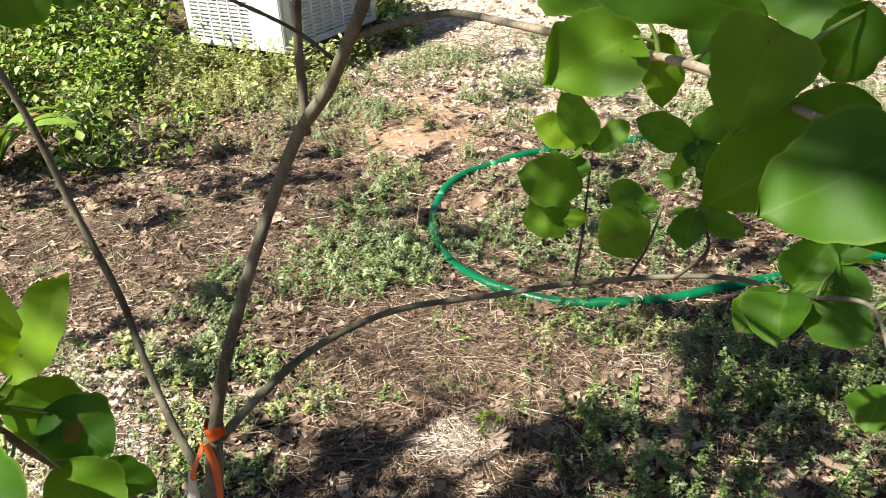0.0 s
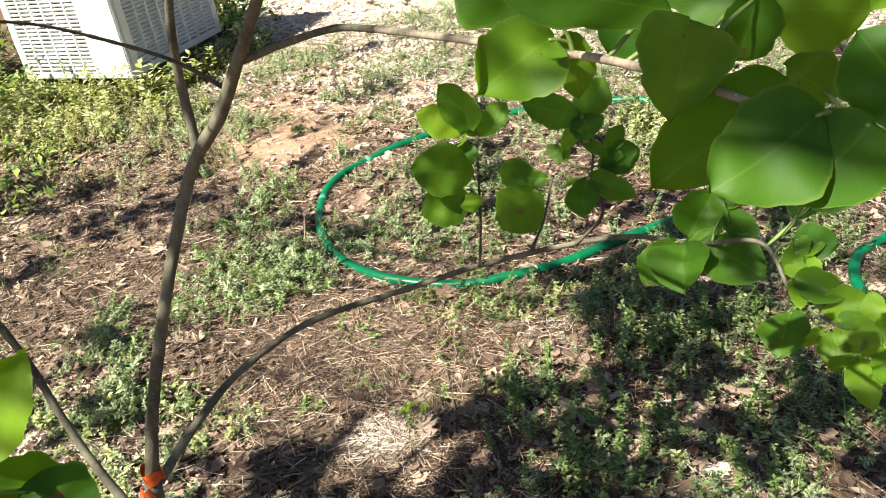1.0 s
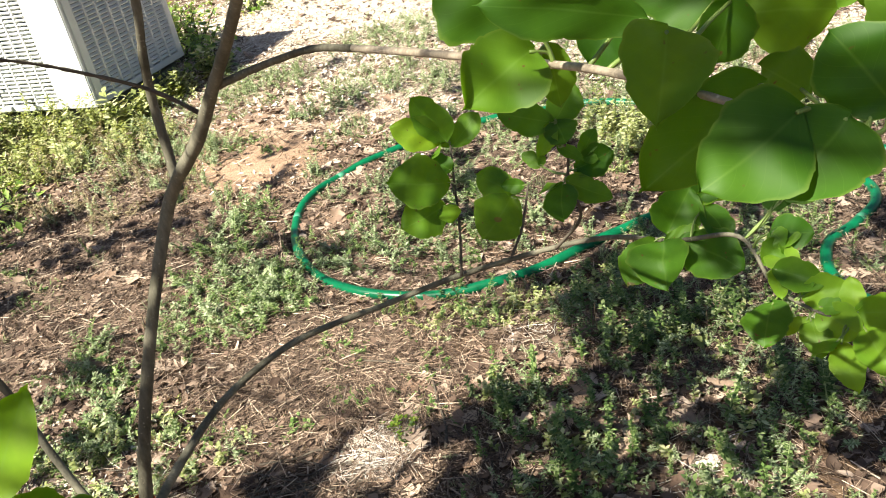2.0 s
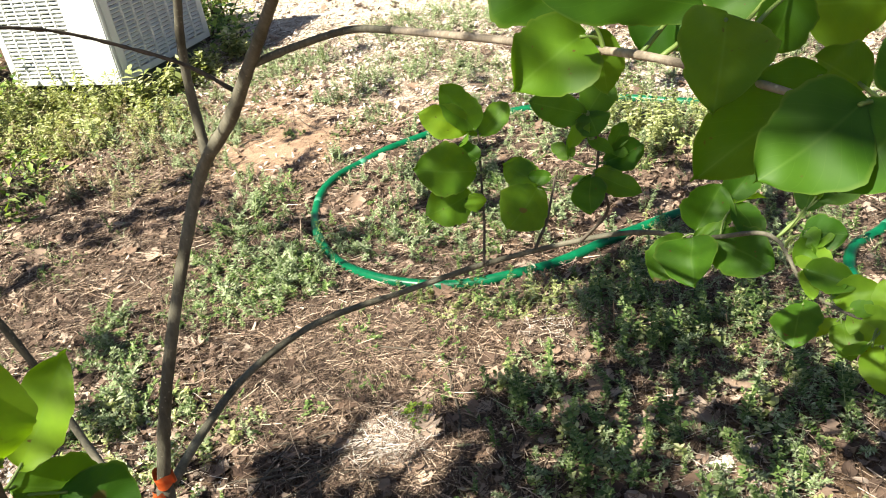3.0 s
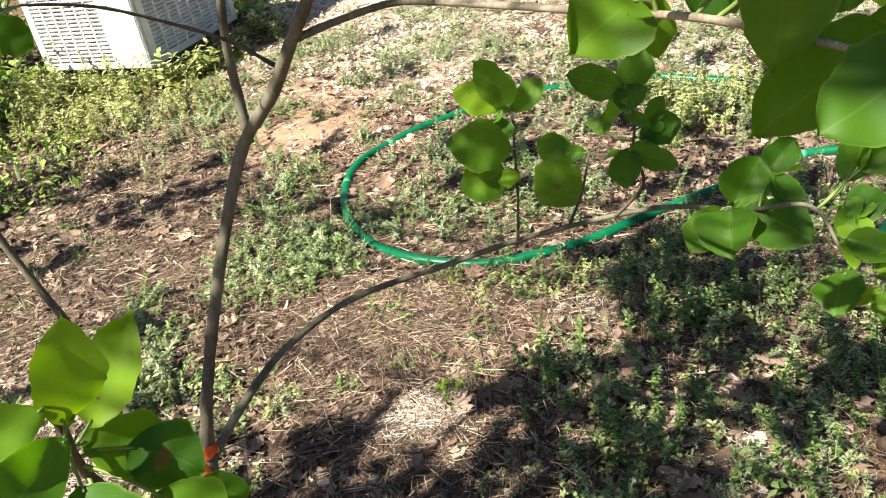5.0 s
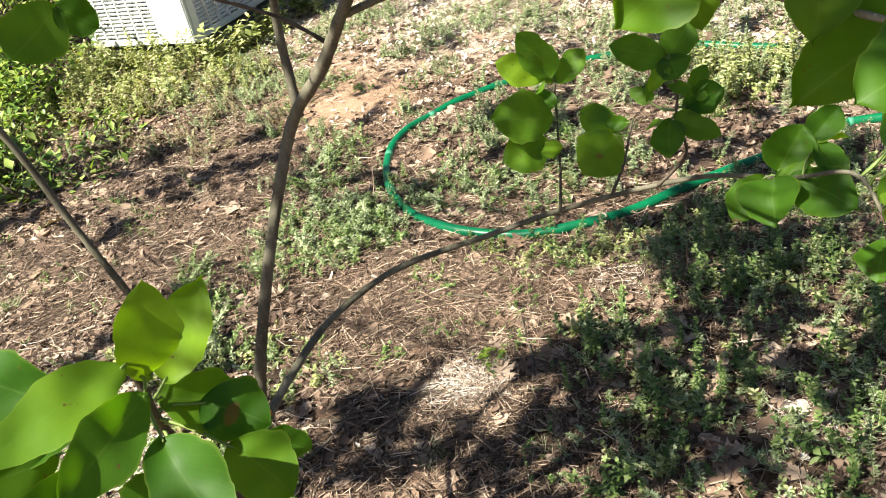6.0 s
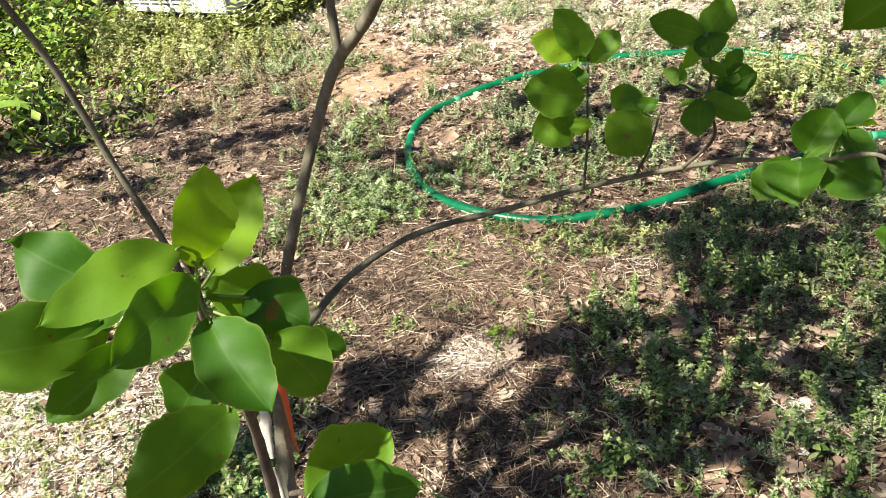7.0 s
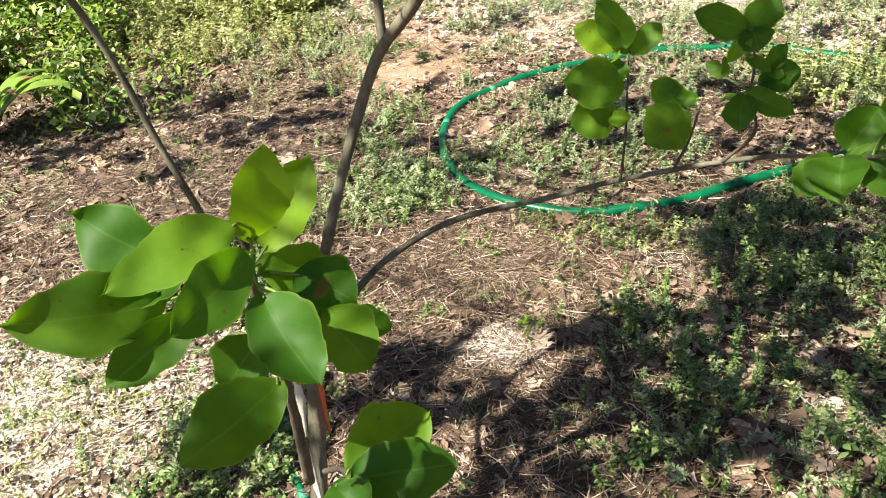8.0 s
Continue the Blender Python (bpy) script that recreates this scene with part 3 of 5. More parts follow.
    for rows, share in ((LEAVES_SPRAY, 0.6), (LEAVES_SPRAY2, 0.5), (LEAVES_RIGHT, 0.6), (LEAVES_END, 0.8), (LEAVES_END2, 0.7)):
        for row in rows:
            if rng.random() < share:
                base, axis, normal = Vector(row[:3]), Vector(row[3:6]) - Vector(row[:3]), Vector(row[7:10]).normalized()
                axis = Matrix.Rotation(rng.choice((-1, 1)) * rng.uniform(0.7, 1.6), 3, normal) @ axis * rng.uniform(0.5, 0.8)
                axis += Vector((0, 0, rng.uniform(-0.3, 0.4))) * axis.length
                face = normal + Vector((rng.gauss(0, 0.5), rng.gauss(0, 0.5), rng.gauss(0.2, 0.4)))
                young.append((*base, *(base + axis), row[6] * rng.uniform(0.5, 0.75), *face))
    for rows in (LEAVES_NEAR, LEAVES_NEAR2, LEAVES_LOW, LEAVES_TOP, LEAVES_TOP2, LEAVES_SPRAY, LEAVES_SPRAY2, LEAVES_RIGHT, LEAVES_END, LEAVES_END2, LEAVES_WISP, young):
        for row in rows:
            base, tip, width, normal = Vector(row[:3]), Vector(row[3:6]), row[6], row[7:10]
            # sunlit leaves of these rows are coloured with the young leaves' bright tone
            me = leaf_mesh(base, tip, width, normal, rng, LIT_NEW_LEAF if rows is young or row in LEAVES_NEAR[:3] + LEAVES_SPRAY[:3] + LEAVES_END2 + LEAVES_TOP2[5:] else LEAF)
            me.transform(back)
            leaf = part("leaf", me, tree)
            axis = (tip - base).normalized()
            d, q = nearest_on(base, lines.values())
            start = q if d < 0.10 else base - axis * 0.03
            mid = (start + base) / 2 - axis * 0.003
            me = mesh_from("petiole", *tube(smooth_line([start, mid, base + axis * 0.004], 4), [0.0014, 0.0011, 0.0009], 6), PETIOLE)
            me.transform(back)
            part("petiole", me, leaf)
    return tree


def ribbon():
    """Flagging tape: two turns round the limb and a hanging twisted tail."""
    at = Vector((-0.604, 0.352, 0.47))
    ob = thing("marking_ribbon", "orange plastic flagging ribbon tied round the limb", "ribbon", at)
    verts, faces = [], []
    n = 40
    for i in range(n + 1):
        a = 4 * math.pi * i / n
        r = 0.0128 + 0.0012 * math.sin(a * 3)
        c = Vector((math.cos(a) * r, math.sin(a) * r, 0.005 * math.sin(a * 1.5) + 0.004 * i / n))
        verts += [c + Vector((0, 0, 0.007)), c + Vector((0, 0, -0.007))]
        if i:
            faces.append((2 * i - 2, 2 * i, 2 * i + 1, 2 * i - 1))
    me = mesh_from("knot", verts, faces, RIBBON)
    part("band", me, ob)
    for k, (dx, dy, length, spin) in enumerate(((0.006, -0.010, 0.135, 0.7), (-0.002, -0.012, 0.05, -0.4))):
        verts, faces = [], []
        for i in range(15):
            u = i / 14
            c = Vector((dx + 0.022 * u * (1 - 1.4 * k) * 0.8, -0.016 + dy - 0.018 * u + 0.006 * math.sin(u * 5 + k), -length * u))
            w = Vector((math.cos(spin + u * 1.3), math.sin(spin + u * 1.3), 0.15)) * (0.0052 - 0.0012 * k)
            verts += [c - w, c + Vector((0.001, -0.002, 0)), c + w]
            if i:
                b = 3 * i - 3
                faces += [(b, b + 1, b + 4, b + 3), (b + 1, b + 2, b + 5, b + 4)]
        part("tail", mesh_from("tail", verts, faces, RIBBON), ob)
    return ob


young_tree()
ribbon()


# ---- garden hose ----
HOSE_LINE = [(1.9, 0.9), (1.2, 1.12), (0.80, 1.20), (0.52, 1.29), (0.415, 1.42), (0.42, 1.57), (0.50, 1.67), (0.57, 1.78), (0.565, 1.90), (0.47, 1.99), (0.29, 2.00),
             (0.21, 1.955), (0.08, 1.85), (-0.06, 1.74), (-0.245, 1.60), (-0.37, 1.52), (-0.50, 1.475), (-0.635, 1.466), (-0.79, 1.50),
             (-0.94, 1.60), (-1.05, 1.74), (-1.12, 1.90), (-1.135, 2.05), (-1.08, 2.21), (-0.95, 2.37), (-0.80, 2.49), (-0.63, 2.58),
             (-0.45, 2.64), (-0.30, 2.67), (-0.09, 2.65), (0.10, 2.58), (0.25, 2.46), (0.38, 2.30), (0.52, 2.17), (0.68, 2.08), (0.95, 1.95), (1.6, 1.85), (2.4, 2.1)]
HOSE_XY = np.array([(p.x, p.y) for p in smooth_line([(x, y, 0) for x, y in HOSE_LINE], 10)])
SPARE_HOSE = [(-0.97, 0.57), (-0.93, 0.53), (-0.80, 0.42), (-0.66, 0.30), (-0.45, 0.12), (-0.2, -0.2), (0.2, -0.6)]


def hose(name, points, label, radius):
    rng = random.Random(3)
    flat = smooth_line([(x, y, 0) for x, y in points], 14)
    line = [Vector((p.x, p.y, float(height(p.x, p.y)) + radius * 1.1 + 0.003 * math.sin(i * 0.21))) for i, p in enumerate(flat)]
    ob = thing(name, label, "hose", line[0])
    me = mesh_from("pipe", *tube(line, [radius, radius], 14), HOSE)
    me.transform(Matrix.Translation(-line[0]))
    part("pipe", me, ob)
    for k in range(4):
        i = rng.randrange(20, len(line) - 20)
        me = mesh_from("scuff", *tube(line[i:i + 3], [radius * 1.02, radius * 1.02], 14), HOSE_WORN)
        me.transform(Matrix.Translation(-line[0]))
        part("scuff", me, ob, "pale scuffed band")
    return ob


hose("garden_hose", HOSE_LINE, "bright green vinyl garden hose lying looped over the weeds", 0.0142)
hose("spare_hose", SPARE_HOSE, "dark green hose length half buried in weeds", 0.009)


# ---- air conditioner ----
def air_conditioner():
    wide, deep, tall = 0.70, 0.765, 0.80
    foot = pose(-2.585, 3.085, 0.12, -1.2, 1.8, -6.3)
    ob = new("air_conditioner")
    ob.matrix_world = foot
    tagged(ob, "pale grey louvred outdoor air conditioning unit on a pad", "air conditioner")

    def add(name, sx, sy, sz, x, y, z, mat, bevel=0.004, label="", parent=ob, rz=0):
        return part(name, from_bm(name, box(sx, sy, sz, bevel), mat), parent, label, pose(x, y, z, 0, 0, rz))

    add("coil", wide - 0.06, deep - 0.06, tall - 0.06, -wide / 2, deep / 2, tall / 2, DARK, 0.01, "dark finned coil behind the louvres")
    add("base_pan", wide, deep, 0.035, -wide / 2, deep / 2, 0.0175, PAINT)
    add("lid", wide + 0.02, deep + 0.02, 0.035, -wide / 2, deep / 2, tall + 0.0175, PAINT, 0.012)
    add("corner_panel", 0.215, 0.022, tall - 0.04, -0.1075, 0.011, tall / 2, PAINT, 0.005, "plain pale service panel at the corner")
    add("corner_post", 0.022, 0.05, tall - 0.04, -0.011, 0.048, tall / 2, PAINT, 0.005)
    add("corner_post", 0.022, 0.04, tall - 0.04, -0.011, deep - 0.02, tall / 2, PAINT, 0.005)
    add("corner_post", 0.04, 0.022, tall - 0.04, -wide + 0.02, 0.011, tall / 2, PAINT, 0.005)
    add("corner_post", 0.04, 0.04, tall - 0.04, -wide + 0.02, deep - 0.02, tall / 2, PAINT, 0.005)
    add("back_panel", wide - 0.08, 0.01, tall - 0.04, -wide / 2, deep - 0.006, tall / 2, PAINT, 0.002)
    add("back_panel", 0.01, deep - 0.08, tall - 0.04, -wide + 0.006, deep / 2, tall / 2, PAINT, 0.002)
    rows, pitch = 37, 0.0198
    # the shaded side: eight columns of pressed slats
    cols = 8
    step = (deep - 0.04 - 0.073) / cols
    slat = from_bm("slat", box(0.016, step - 0.018, 0.0075, 0), PAINT)
    for c in range(cols + 1):
        add("rib", 0.014, 0.016, tall - 0.04, -0.008, 0.073 + c * step, tall / 2, PAINT, 0.003)
    for c in range(cols):
        for r in range(rows):
            part("slat", slat, ob, "", pose(-0.007, 0.073 + (c + 0.5) * step, 0.05 + r * pitch, 0, 38, 0))
    # the sunlit side: six columns, and the sheet between the slots
    cols = 6
    step = (wide - 0.04 - 0.215) / cols
    slat = from_bm("slat", box(step - 0.018, 0.013, 0.009, 0), PAINT)
    for c in range(cols + 1):
        add("rib", 0.016, 0.014, tall - 0.04, -0.215 - c * step, 0.008, tall / 2, PAINT, 0.003)
    for c in range(cols):
        for r in range(rows):
            part("slat", slat, ob, "", pose(-0.215 - (c + 0.5) * step, 0.007, 0.05 + r * pitch, 38, 0, 0))
    fan = bmesh.new()
    for k in range(9):
        bmesh.ops.create_cone(fan, segments=32, radius1=0.04 + k * 0.03, radius2=0.04 + k * 0.03, depth=0.006, cap_ends=False)
    part("fan_grille", from_bm("fan_grille", fan, GREY), ob, "round wire fan guard", pose(-wide / 2, deep / 2, tall + 0.04))


def pad():
    bm = box(0.64, 0.70, 0.15, 0.012)
    ob = new("concrete_pad", from_bm("concrete_pad", bm, SHADED_CONCRETE))
    ob.matrix_world = pose(-2.90, 3.50, 0.035, -1.2, 1.8, -6.3)
    tagged(ob, "weathered concrete pad under the air conditioner, coloured dark for shade and dirt", "pad")


air_conditioner()
pad()


def edging():
    """A grey slab edge at the far side of the yard."""
    ob = new("concrete_step", from_bm("concrete_step", box(1.9, 0.5, 0.16, 0.015), CONCRETE))
    ob.matrix_world = pose(-3.2, 6.05, 0.07, 0, 0, -27)
    tagged(ob, "low pale concrete step in the far yard", "step")


edging()


# ---- plants and litter ----
def scatter(proto, places, turns, sizes, tilts=None):
    """Copies of a small shape (verts, quads) at many places, as one pair of arrays."""
    pv, pq = proto
    k, n = len(places), len(pv)
    ca, sa = np.cos(turns), np.sin(turns)
    v = pv[None, :, :] * sizes[:, None, None]
    if tilts is not None:
        ct, st = np.cos(tilts), np.sin(tilts)
        y = v[:, :, 1] * ct[:, None] - v[:, :, 2] * st[:, None]
        z = v[:, :, 1] * st[:, None] + v[:, :, 2] * ct[:, None]
        v = np.stack([v[:, :, 0], y, z], -1)
    x = v[:, :, 0] * ca[:, None] - v[:, :, 1] * sa[:, None]
    y = v[:, :, 0] * sa[:, None] + v[:, :, 1] * ca[:, None]
    out = np.stack([x, y, v[:, :, 2]], -1) + places[:, None, :]
    quads = pq[None, :, :] + (np.arange(k) * n)[:, None, None]
    return out.reshape(-1, 3), quads.reshape(-1, 4)


def joined(pieces):
    verts, quads, off = [], [], 0
    for v, q in pieces:
        verts.append(v)
        quads.append(q + off)
        off += len(v)
    return np.concatenate(verts), np.concatenate(quads)


def stuff(name, pieces, mat, label, category, smooth=False):
    v, q = joined(pieces)
    return tagged(new(name, arrays(name, v, q, mat, smooth)), label, category, kind="stuff")


RNG = np.random.default_rng(11)


def ground_points(n, x0, x1, y0, y1):
    x, y = RNG.uniform(x0, x1, n), RNG.uniform(y0, y1, n)
    return x, y


def clump_field(x, y, scale=2.0):
    """Patchiness between 0 and 1."""
    return 0.5 + 0.25 * (np.sin(x * 2.1 * scale + 1.3 * np.sin(y * 1.7 * scale)) + np.cos(y * 2.6 * scale + 1.1 * np.sin(x * 2.9 * scale + 1)))


def bare(x, y):
    """0 in the sandy hollow and the bright corner, 1 where litter lies thick."""
    hollow = np.clip(np.hypot((x + 1.5) / 1.2, y - 2.38) / 0.36, 0.05, 1) ** 2
    corner = np.clip(np.hypot(x + 1.55, y - 0.48) / 0.5, 0.08, 1) ** 2
    return hollow * corner


def needle(bend):
    """A dead pine needle, one unit long, ridged, in two stretches."""
    v = []
    for i, u in enumerate((0.0, 0.5, 1.0)):
        w = 0.0078 * (1 - 0.4 * u)
        x, z = bend * (1 - (2 * u - 1) ** 2), 0.006 + 0.05 * abs(bend) * (1 - (2 * u - 1) ** 2)
        v += [(x - w, u - 0.5, z), (x, u - 0.5, z + w * 1.2), (x + w, u - 0.5, z)]
    q = []
    for i in (0, 3):
        q += [(i, i + 1, i + 4, i + 3), (i + 1, i + 2, i + 5, i + 4)]
    return np.array(v), np.array(q)


def splinter(seed):
    """A short straight piece of straw, one unit long, ridged."""
    r = np.random.default_rng(seed + 400)
    w, x = r.uniform(0.020, 0.034), r.uniform(-0.06, 0.06)
    v = [(-w, -0.5, 0), (0, -0.5, w), (w, -0.5, 0), (x - w * 0.7, 0.5, 0), (x, 0.5, w), (x + w * 0.7, 0.5, 0)]
    return np.array(v), np.array([(0, 1, 4, 3), (1, 2, 5, 4)])


def straw():
    near, far = [], []
    for k in range(6):
        proto = needle((-0.16, -0.08, -0.02, 0.05, 0.1, 0.2)[k])
        for (n, x0, x1, y0, y1, big) in ((8500, -3.2, 1.1, 0.1, 2.6, 0.8), (4200, -4.6, 1.8, 2.0, 5.0, 1.1)):
            x, y = ground_points(n, x0, x1, y0, y1)
            keep = RNG.random(n) < (0.35 + 0.65 * clump_field(x, y, 1.3)) * bare(x, y) * np.where(x < -1.7, 0.8, 1.0) * np.clip(np.hypot((x + 1.6) / 1.3, y - 2.58) / 0.5, 0.10, 1) * np.clip((4.4 - y) / 1.3, 0.25, 1)
            x, y = x[keep], y[keep]
            m = len(x)
            z = height(x, y) + RNG.uniform(0.0, 0.018, m)
            near.append(scatter(proto, np.stack([x, y, z], -1), RNG.uniform(0, 6.283, m), RNG.uniform(0.035, 0.13, m) * big, RNG.normal(0, 0.10, m)))
        for (n, x0, x1, y0, y1) in ((11000, -3.0, 1.1, 0.1, 2.5), (4000, -4.2, 1.6, 2.4, 4.6)):
            x, y = ground_points(n, x0, x1, y0, y1)
            keep = RNG.random(n) < np.clip(np.hypot((x + 1.6) / 1.3, y - 2.58) / 0.5, 0.15, 1) * bare(x, y)
            x, y = x[keep], y[keep]
            m = len(x)
            near.append(scatter(proto, np.stack([x, y, height(x, y) + RNG.uniform(0.0, 0.010, m)], -1), RNG.uniform(0, 6.283, m), RNG.uniform(0.015, 0.055, m), RNG.normal(0, 0.12, m)))
        for cx, cy, sx, sy, m in ((-0.55, 1.15, 0.28, 0.20, 380), (-0.85, 1.25, 0.2, 0.2, 200), (-1.7, 1.5, 0.35, 0.25, 450)):
            x, y = RNG.normal(cx, sx, m), RNG.normal(cy, sy, m)
            near.append(scatter(proto, np.stack([x, y, height(x, y) + RNG.uniform(0.004, 0.022, m)], -1), RNG.uniform(0, 6.283, m), RNG.uniform(0.04, 0.11, m), RNG.normal(0, 0.12, m)))
    for k in range(4):
        proto = splinter(k)
        for (n, x0, x1, y0, y1, long) in ((17000, -2.9, 1.0, 0.35, 2.4, 0.05), (7000, -4.0, 1.4, 2.2, 4.2, 0.06), (7000, -1.0, 0.7, 0.5, 1.4, 0.045), (7500, -2.7, -1.2, 1.0, 2.15, 0.055)):
            x, y = ground_points(n, x0, x1, y0, y1)
            keep = RNG.random(n) < bare(x, y) * np.clip(1.5 * clump_field(x + 1, y + 4, 2.2) - 0.15, 0.05, 1)
            x, y = x[keep], y[keep]
            m = len(x)
            near.append(scatter(proto, np.stack([x, y, height(x, y) + RNG.uniform(0.003, 0.020, m)], -1), RNG.uniform(0, 6.283, m), RNG.uniform(0.3, 1.3, m) * long, RNG.normal(0, 0.16, m)))
    stuff("pine_straw", near, STRAW, "tan and grey dead pine needles matted over the soil", "pine straw")


def flake(seed):
    """A curled, torn scrap of dead leaf, about one unit across."""
    r = np.random.default_rng(seed)
    v, q = [], []
    curl, lift, wide = r.uniform(-1.2, 1.6), r.uniform(-0.7, 1.0), r.uniform(0.35, 0.9)
    for i in range(5):
        left, right = r.uniform(0.15, 0.6), r.uniform(0.15, 0.6)
        if i in (0, 4):
            left, right = left * 0.4, right * 0.4
        for j in range(4):
            u = i / 4 - 0.5 + r.uniform(-0.07, 0.07)
            w = (-left + (left + right) * j / 3) * wide
            v.append((w, u, curl * w * w + lift * u * u + r.uniform(-0.05, 0.05)))
    for i in range(4):
        for j in range(3):
            a = i * 4 + j
            q.append((a, a + 1, a + 5, a + 4))
    v = np.array(v)
    v[:, 2] -= v[:, 2].min() - 0.02
    return v, np.array(q)


def flakes():
    pieces = []
    for k in range(12):
        for (n, x0, x1, y0, y1) in ((6200, -3.3, 1.1, 0.1, 2.6), (2600, -4.6, 1.8, 2.0, 5.5)):
            x, y = ground_points(n, x0, x1, y0, y1)
            keep = RNG.random(n) < (0.2 + 0.8 * clump_field(x + 5, y + 2, 1.1)) * bare(x, y) * np.clip(np.hypot((x + 1.6) / 1.4, y - 2.58) / 0.5, 0.03, 1) ** 1.5 * np.clip((4.2 - y) / 1.2, 0.15, 1)
            x, y = x[keep], y[keep]
            m = len(x)
            z = height(x, y) + RNG.uniform(0.0, 0.012, m)
            pieces.append(scatter(flake(k), np.stack([x, y, z], -1), RNG.uniform(0, 6.283, m), RNG.uniform(0.008, 0.034, m), RNG.normal(0, 0.45, m)))
    for k in range(8):
        x, y = RNG.normal(-2.2, 0.35, 210), RNG.normal(1.65, 0.3, 210)
        pieces.append(scatter(flake(k + 60), np.stack([x, y, height(x, y) + RNG.uniform(0.0, 0.015, 210)], -1), RNG.uniform(0, 6.283, 210), RNG.uniform(0.015, 0.05, 210), RNG.normal(0, 0.4, 210)))
    for k in range(6):
        x, y = RNG.normal(-1.4, 0.30, 120), RNG.normal(0.5, 0.25, 120)
        pieces.append(scatter(flake(k + 70), np.stack([x, y, height(x, y) + RNG.uniform(0.004, 0.015, 120)], -1), RNG.uniform(0, 6.283, 120), RNG.uniform(0.008, 0.026, 120), RNG.normal(0, 0.5, 120)))
    pale = []
    for k in range(6):
        x, y = ground_points(5200, -3.6, 1.8, 2.2, 5.8)
        keep = RNG.random(len(x)) < np.clip((y - 2.1) / 1.2, 0, 1) * np.clip(np.hypot((x + 1.6) / 1.4, y - 2.55) / 0.42, 0.1, 1)
        x, y = x[keep], y[keep]
        m = len(x)
        pale.append(scatter(flake(k + 20), np.stack([x, y, height(x, y) + RNG.uniform(0, 0.015, m)], -1), RNG.uniform(0, 6.283, m), RNG.uniform(0.008, 0.030, m), RNG.normal(0, 0.35, m)))
    # pale scraps laid where sun falls: the bright corner and the flecks
    for k in range(4):
        for cx, cy, sx, sy, n in ((-1.58, 0.50, 0.30, 0.26, 2600), (-0.555, 0.89, 0.055, 0.04, 60), (0.11, 0.84, 0.05, 0.04, 12), (-2.45, 1.55, 0.25, 0.12, 160)):
            x, y = cx + RNG.normal(0, sx, n), cy + RNG.normal(0, sy, n)
            pale.append(scatter(flake(k + 40), np.stack([x, y, height(x, y) + RNG.uniform(0, 0.008, n)], -1), RNG.uniform(0, 6.283, n), RNG.uniform(0.005, 0.018, n) * (1.1 if n > 2000 else 1.9 if n < 80 else 1.0), RNG.normal(0, 0.45, n)))
    # pale needles that paint the sun flecks and the bright corner
    dry = []
    for k in range(4):
        proto = needle((-0.16, -0.05, 0.08, 0.2)[k])
        for cx, cy, sx, sy, n in ((-0.555, 0.89, 0.04, 0.033, 90), (0.11, 0.84, 0.05, 0.04, 25), (-0.24, 1.28, 0.06, 0.04, 12), (-1.55, 0.5, 0.3, 0.25, 500)):
            x, y = cx + RNG.normal(0, sx, n), cy + RNG.normal(0, sy, n)
            dry.append(scatter(proto, np.stack([x, y, height(x, y) + RNG.uniform(0.006, 0.02, n)], -1), RNG.uniform(0, 6.283, n), RNG.uniform(0.03, 0.09, n), RNG.normal(0, 0.12, n)))
    stuff("lit_straw", dry, BLEACHED_LIT, "straw coloured pale for the sunlight in open spots", "straw")
    kept = []
    for v, q in pale:
        n = len(v) // 20
        c = v.reshape(n, 20, 3).mean(1)
        ok = np.min(np.hypot(c[:, None, 0] - HOSE_XY[None, :, 0], c[:, None, 1] - HOSE_XY[None, :, 1]), 1) > 0.035
        kept.append((v.reshape(n, 20, 3)[ok].reshape(-1, 3), q[: len(q) // n * int(ok.sum())]))
    pale = kept
    stuff("bleached_lit_scraps", pale, BLEACHED_LIT, "bleached pinkish leaf scraps over the far yard, sunlight added to their colour", "leaf litter", True)
    stuff("leaf_scraps", pieces, LITTER, "brown crumbled scraps of dead leaves on the soil", "leaf litter", True)


def outskirts():
    """Thin litter and weeds that fade out over the rest of the yard."""
    scraps, needles, greens = [], [], []
    for k in range(6):
        for pieces, proto, n, low, high in ((scraps, flake(k + 90), 1300, 0.015, 0.05), (needles, splinter(k + 9), 2600, 0.03, 0.08), (greens, sprig(k + 130, 1.0, 20, 0.18, 0.5), 300, 0.04, 0.11)):
            x, y = RNG.normal(-0.8, 2.6, n), RNG.normal(1.6, 2.4, n)
            seen = (x > -3.2) & (x < 1.1) & (y > 0.15) & (y < 4.8)
            x, y = x[~seen], y[~seen]
            m = len(x)
            pieces.append(scatter(proto, np.stack([x, y, height(x, y) + 0.002], -1), RNG.uniform(0, 6.283, m), RNG.uniform(low, high, m), RNG.normal(0, 0.2, m)))
    stuff("outer_scraps", scraps, LITTER, "brown leaf scraps thinning out over the yard", "leaf litter", True)
    stuff("outer_straw", needles, STRAW, "dead pine needles thinning out over the yard", "pine straw")
    stuff("outer_weeds", greens, WEED, "sparse green weeds over the rest of the yard", "weeds", True)


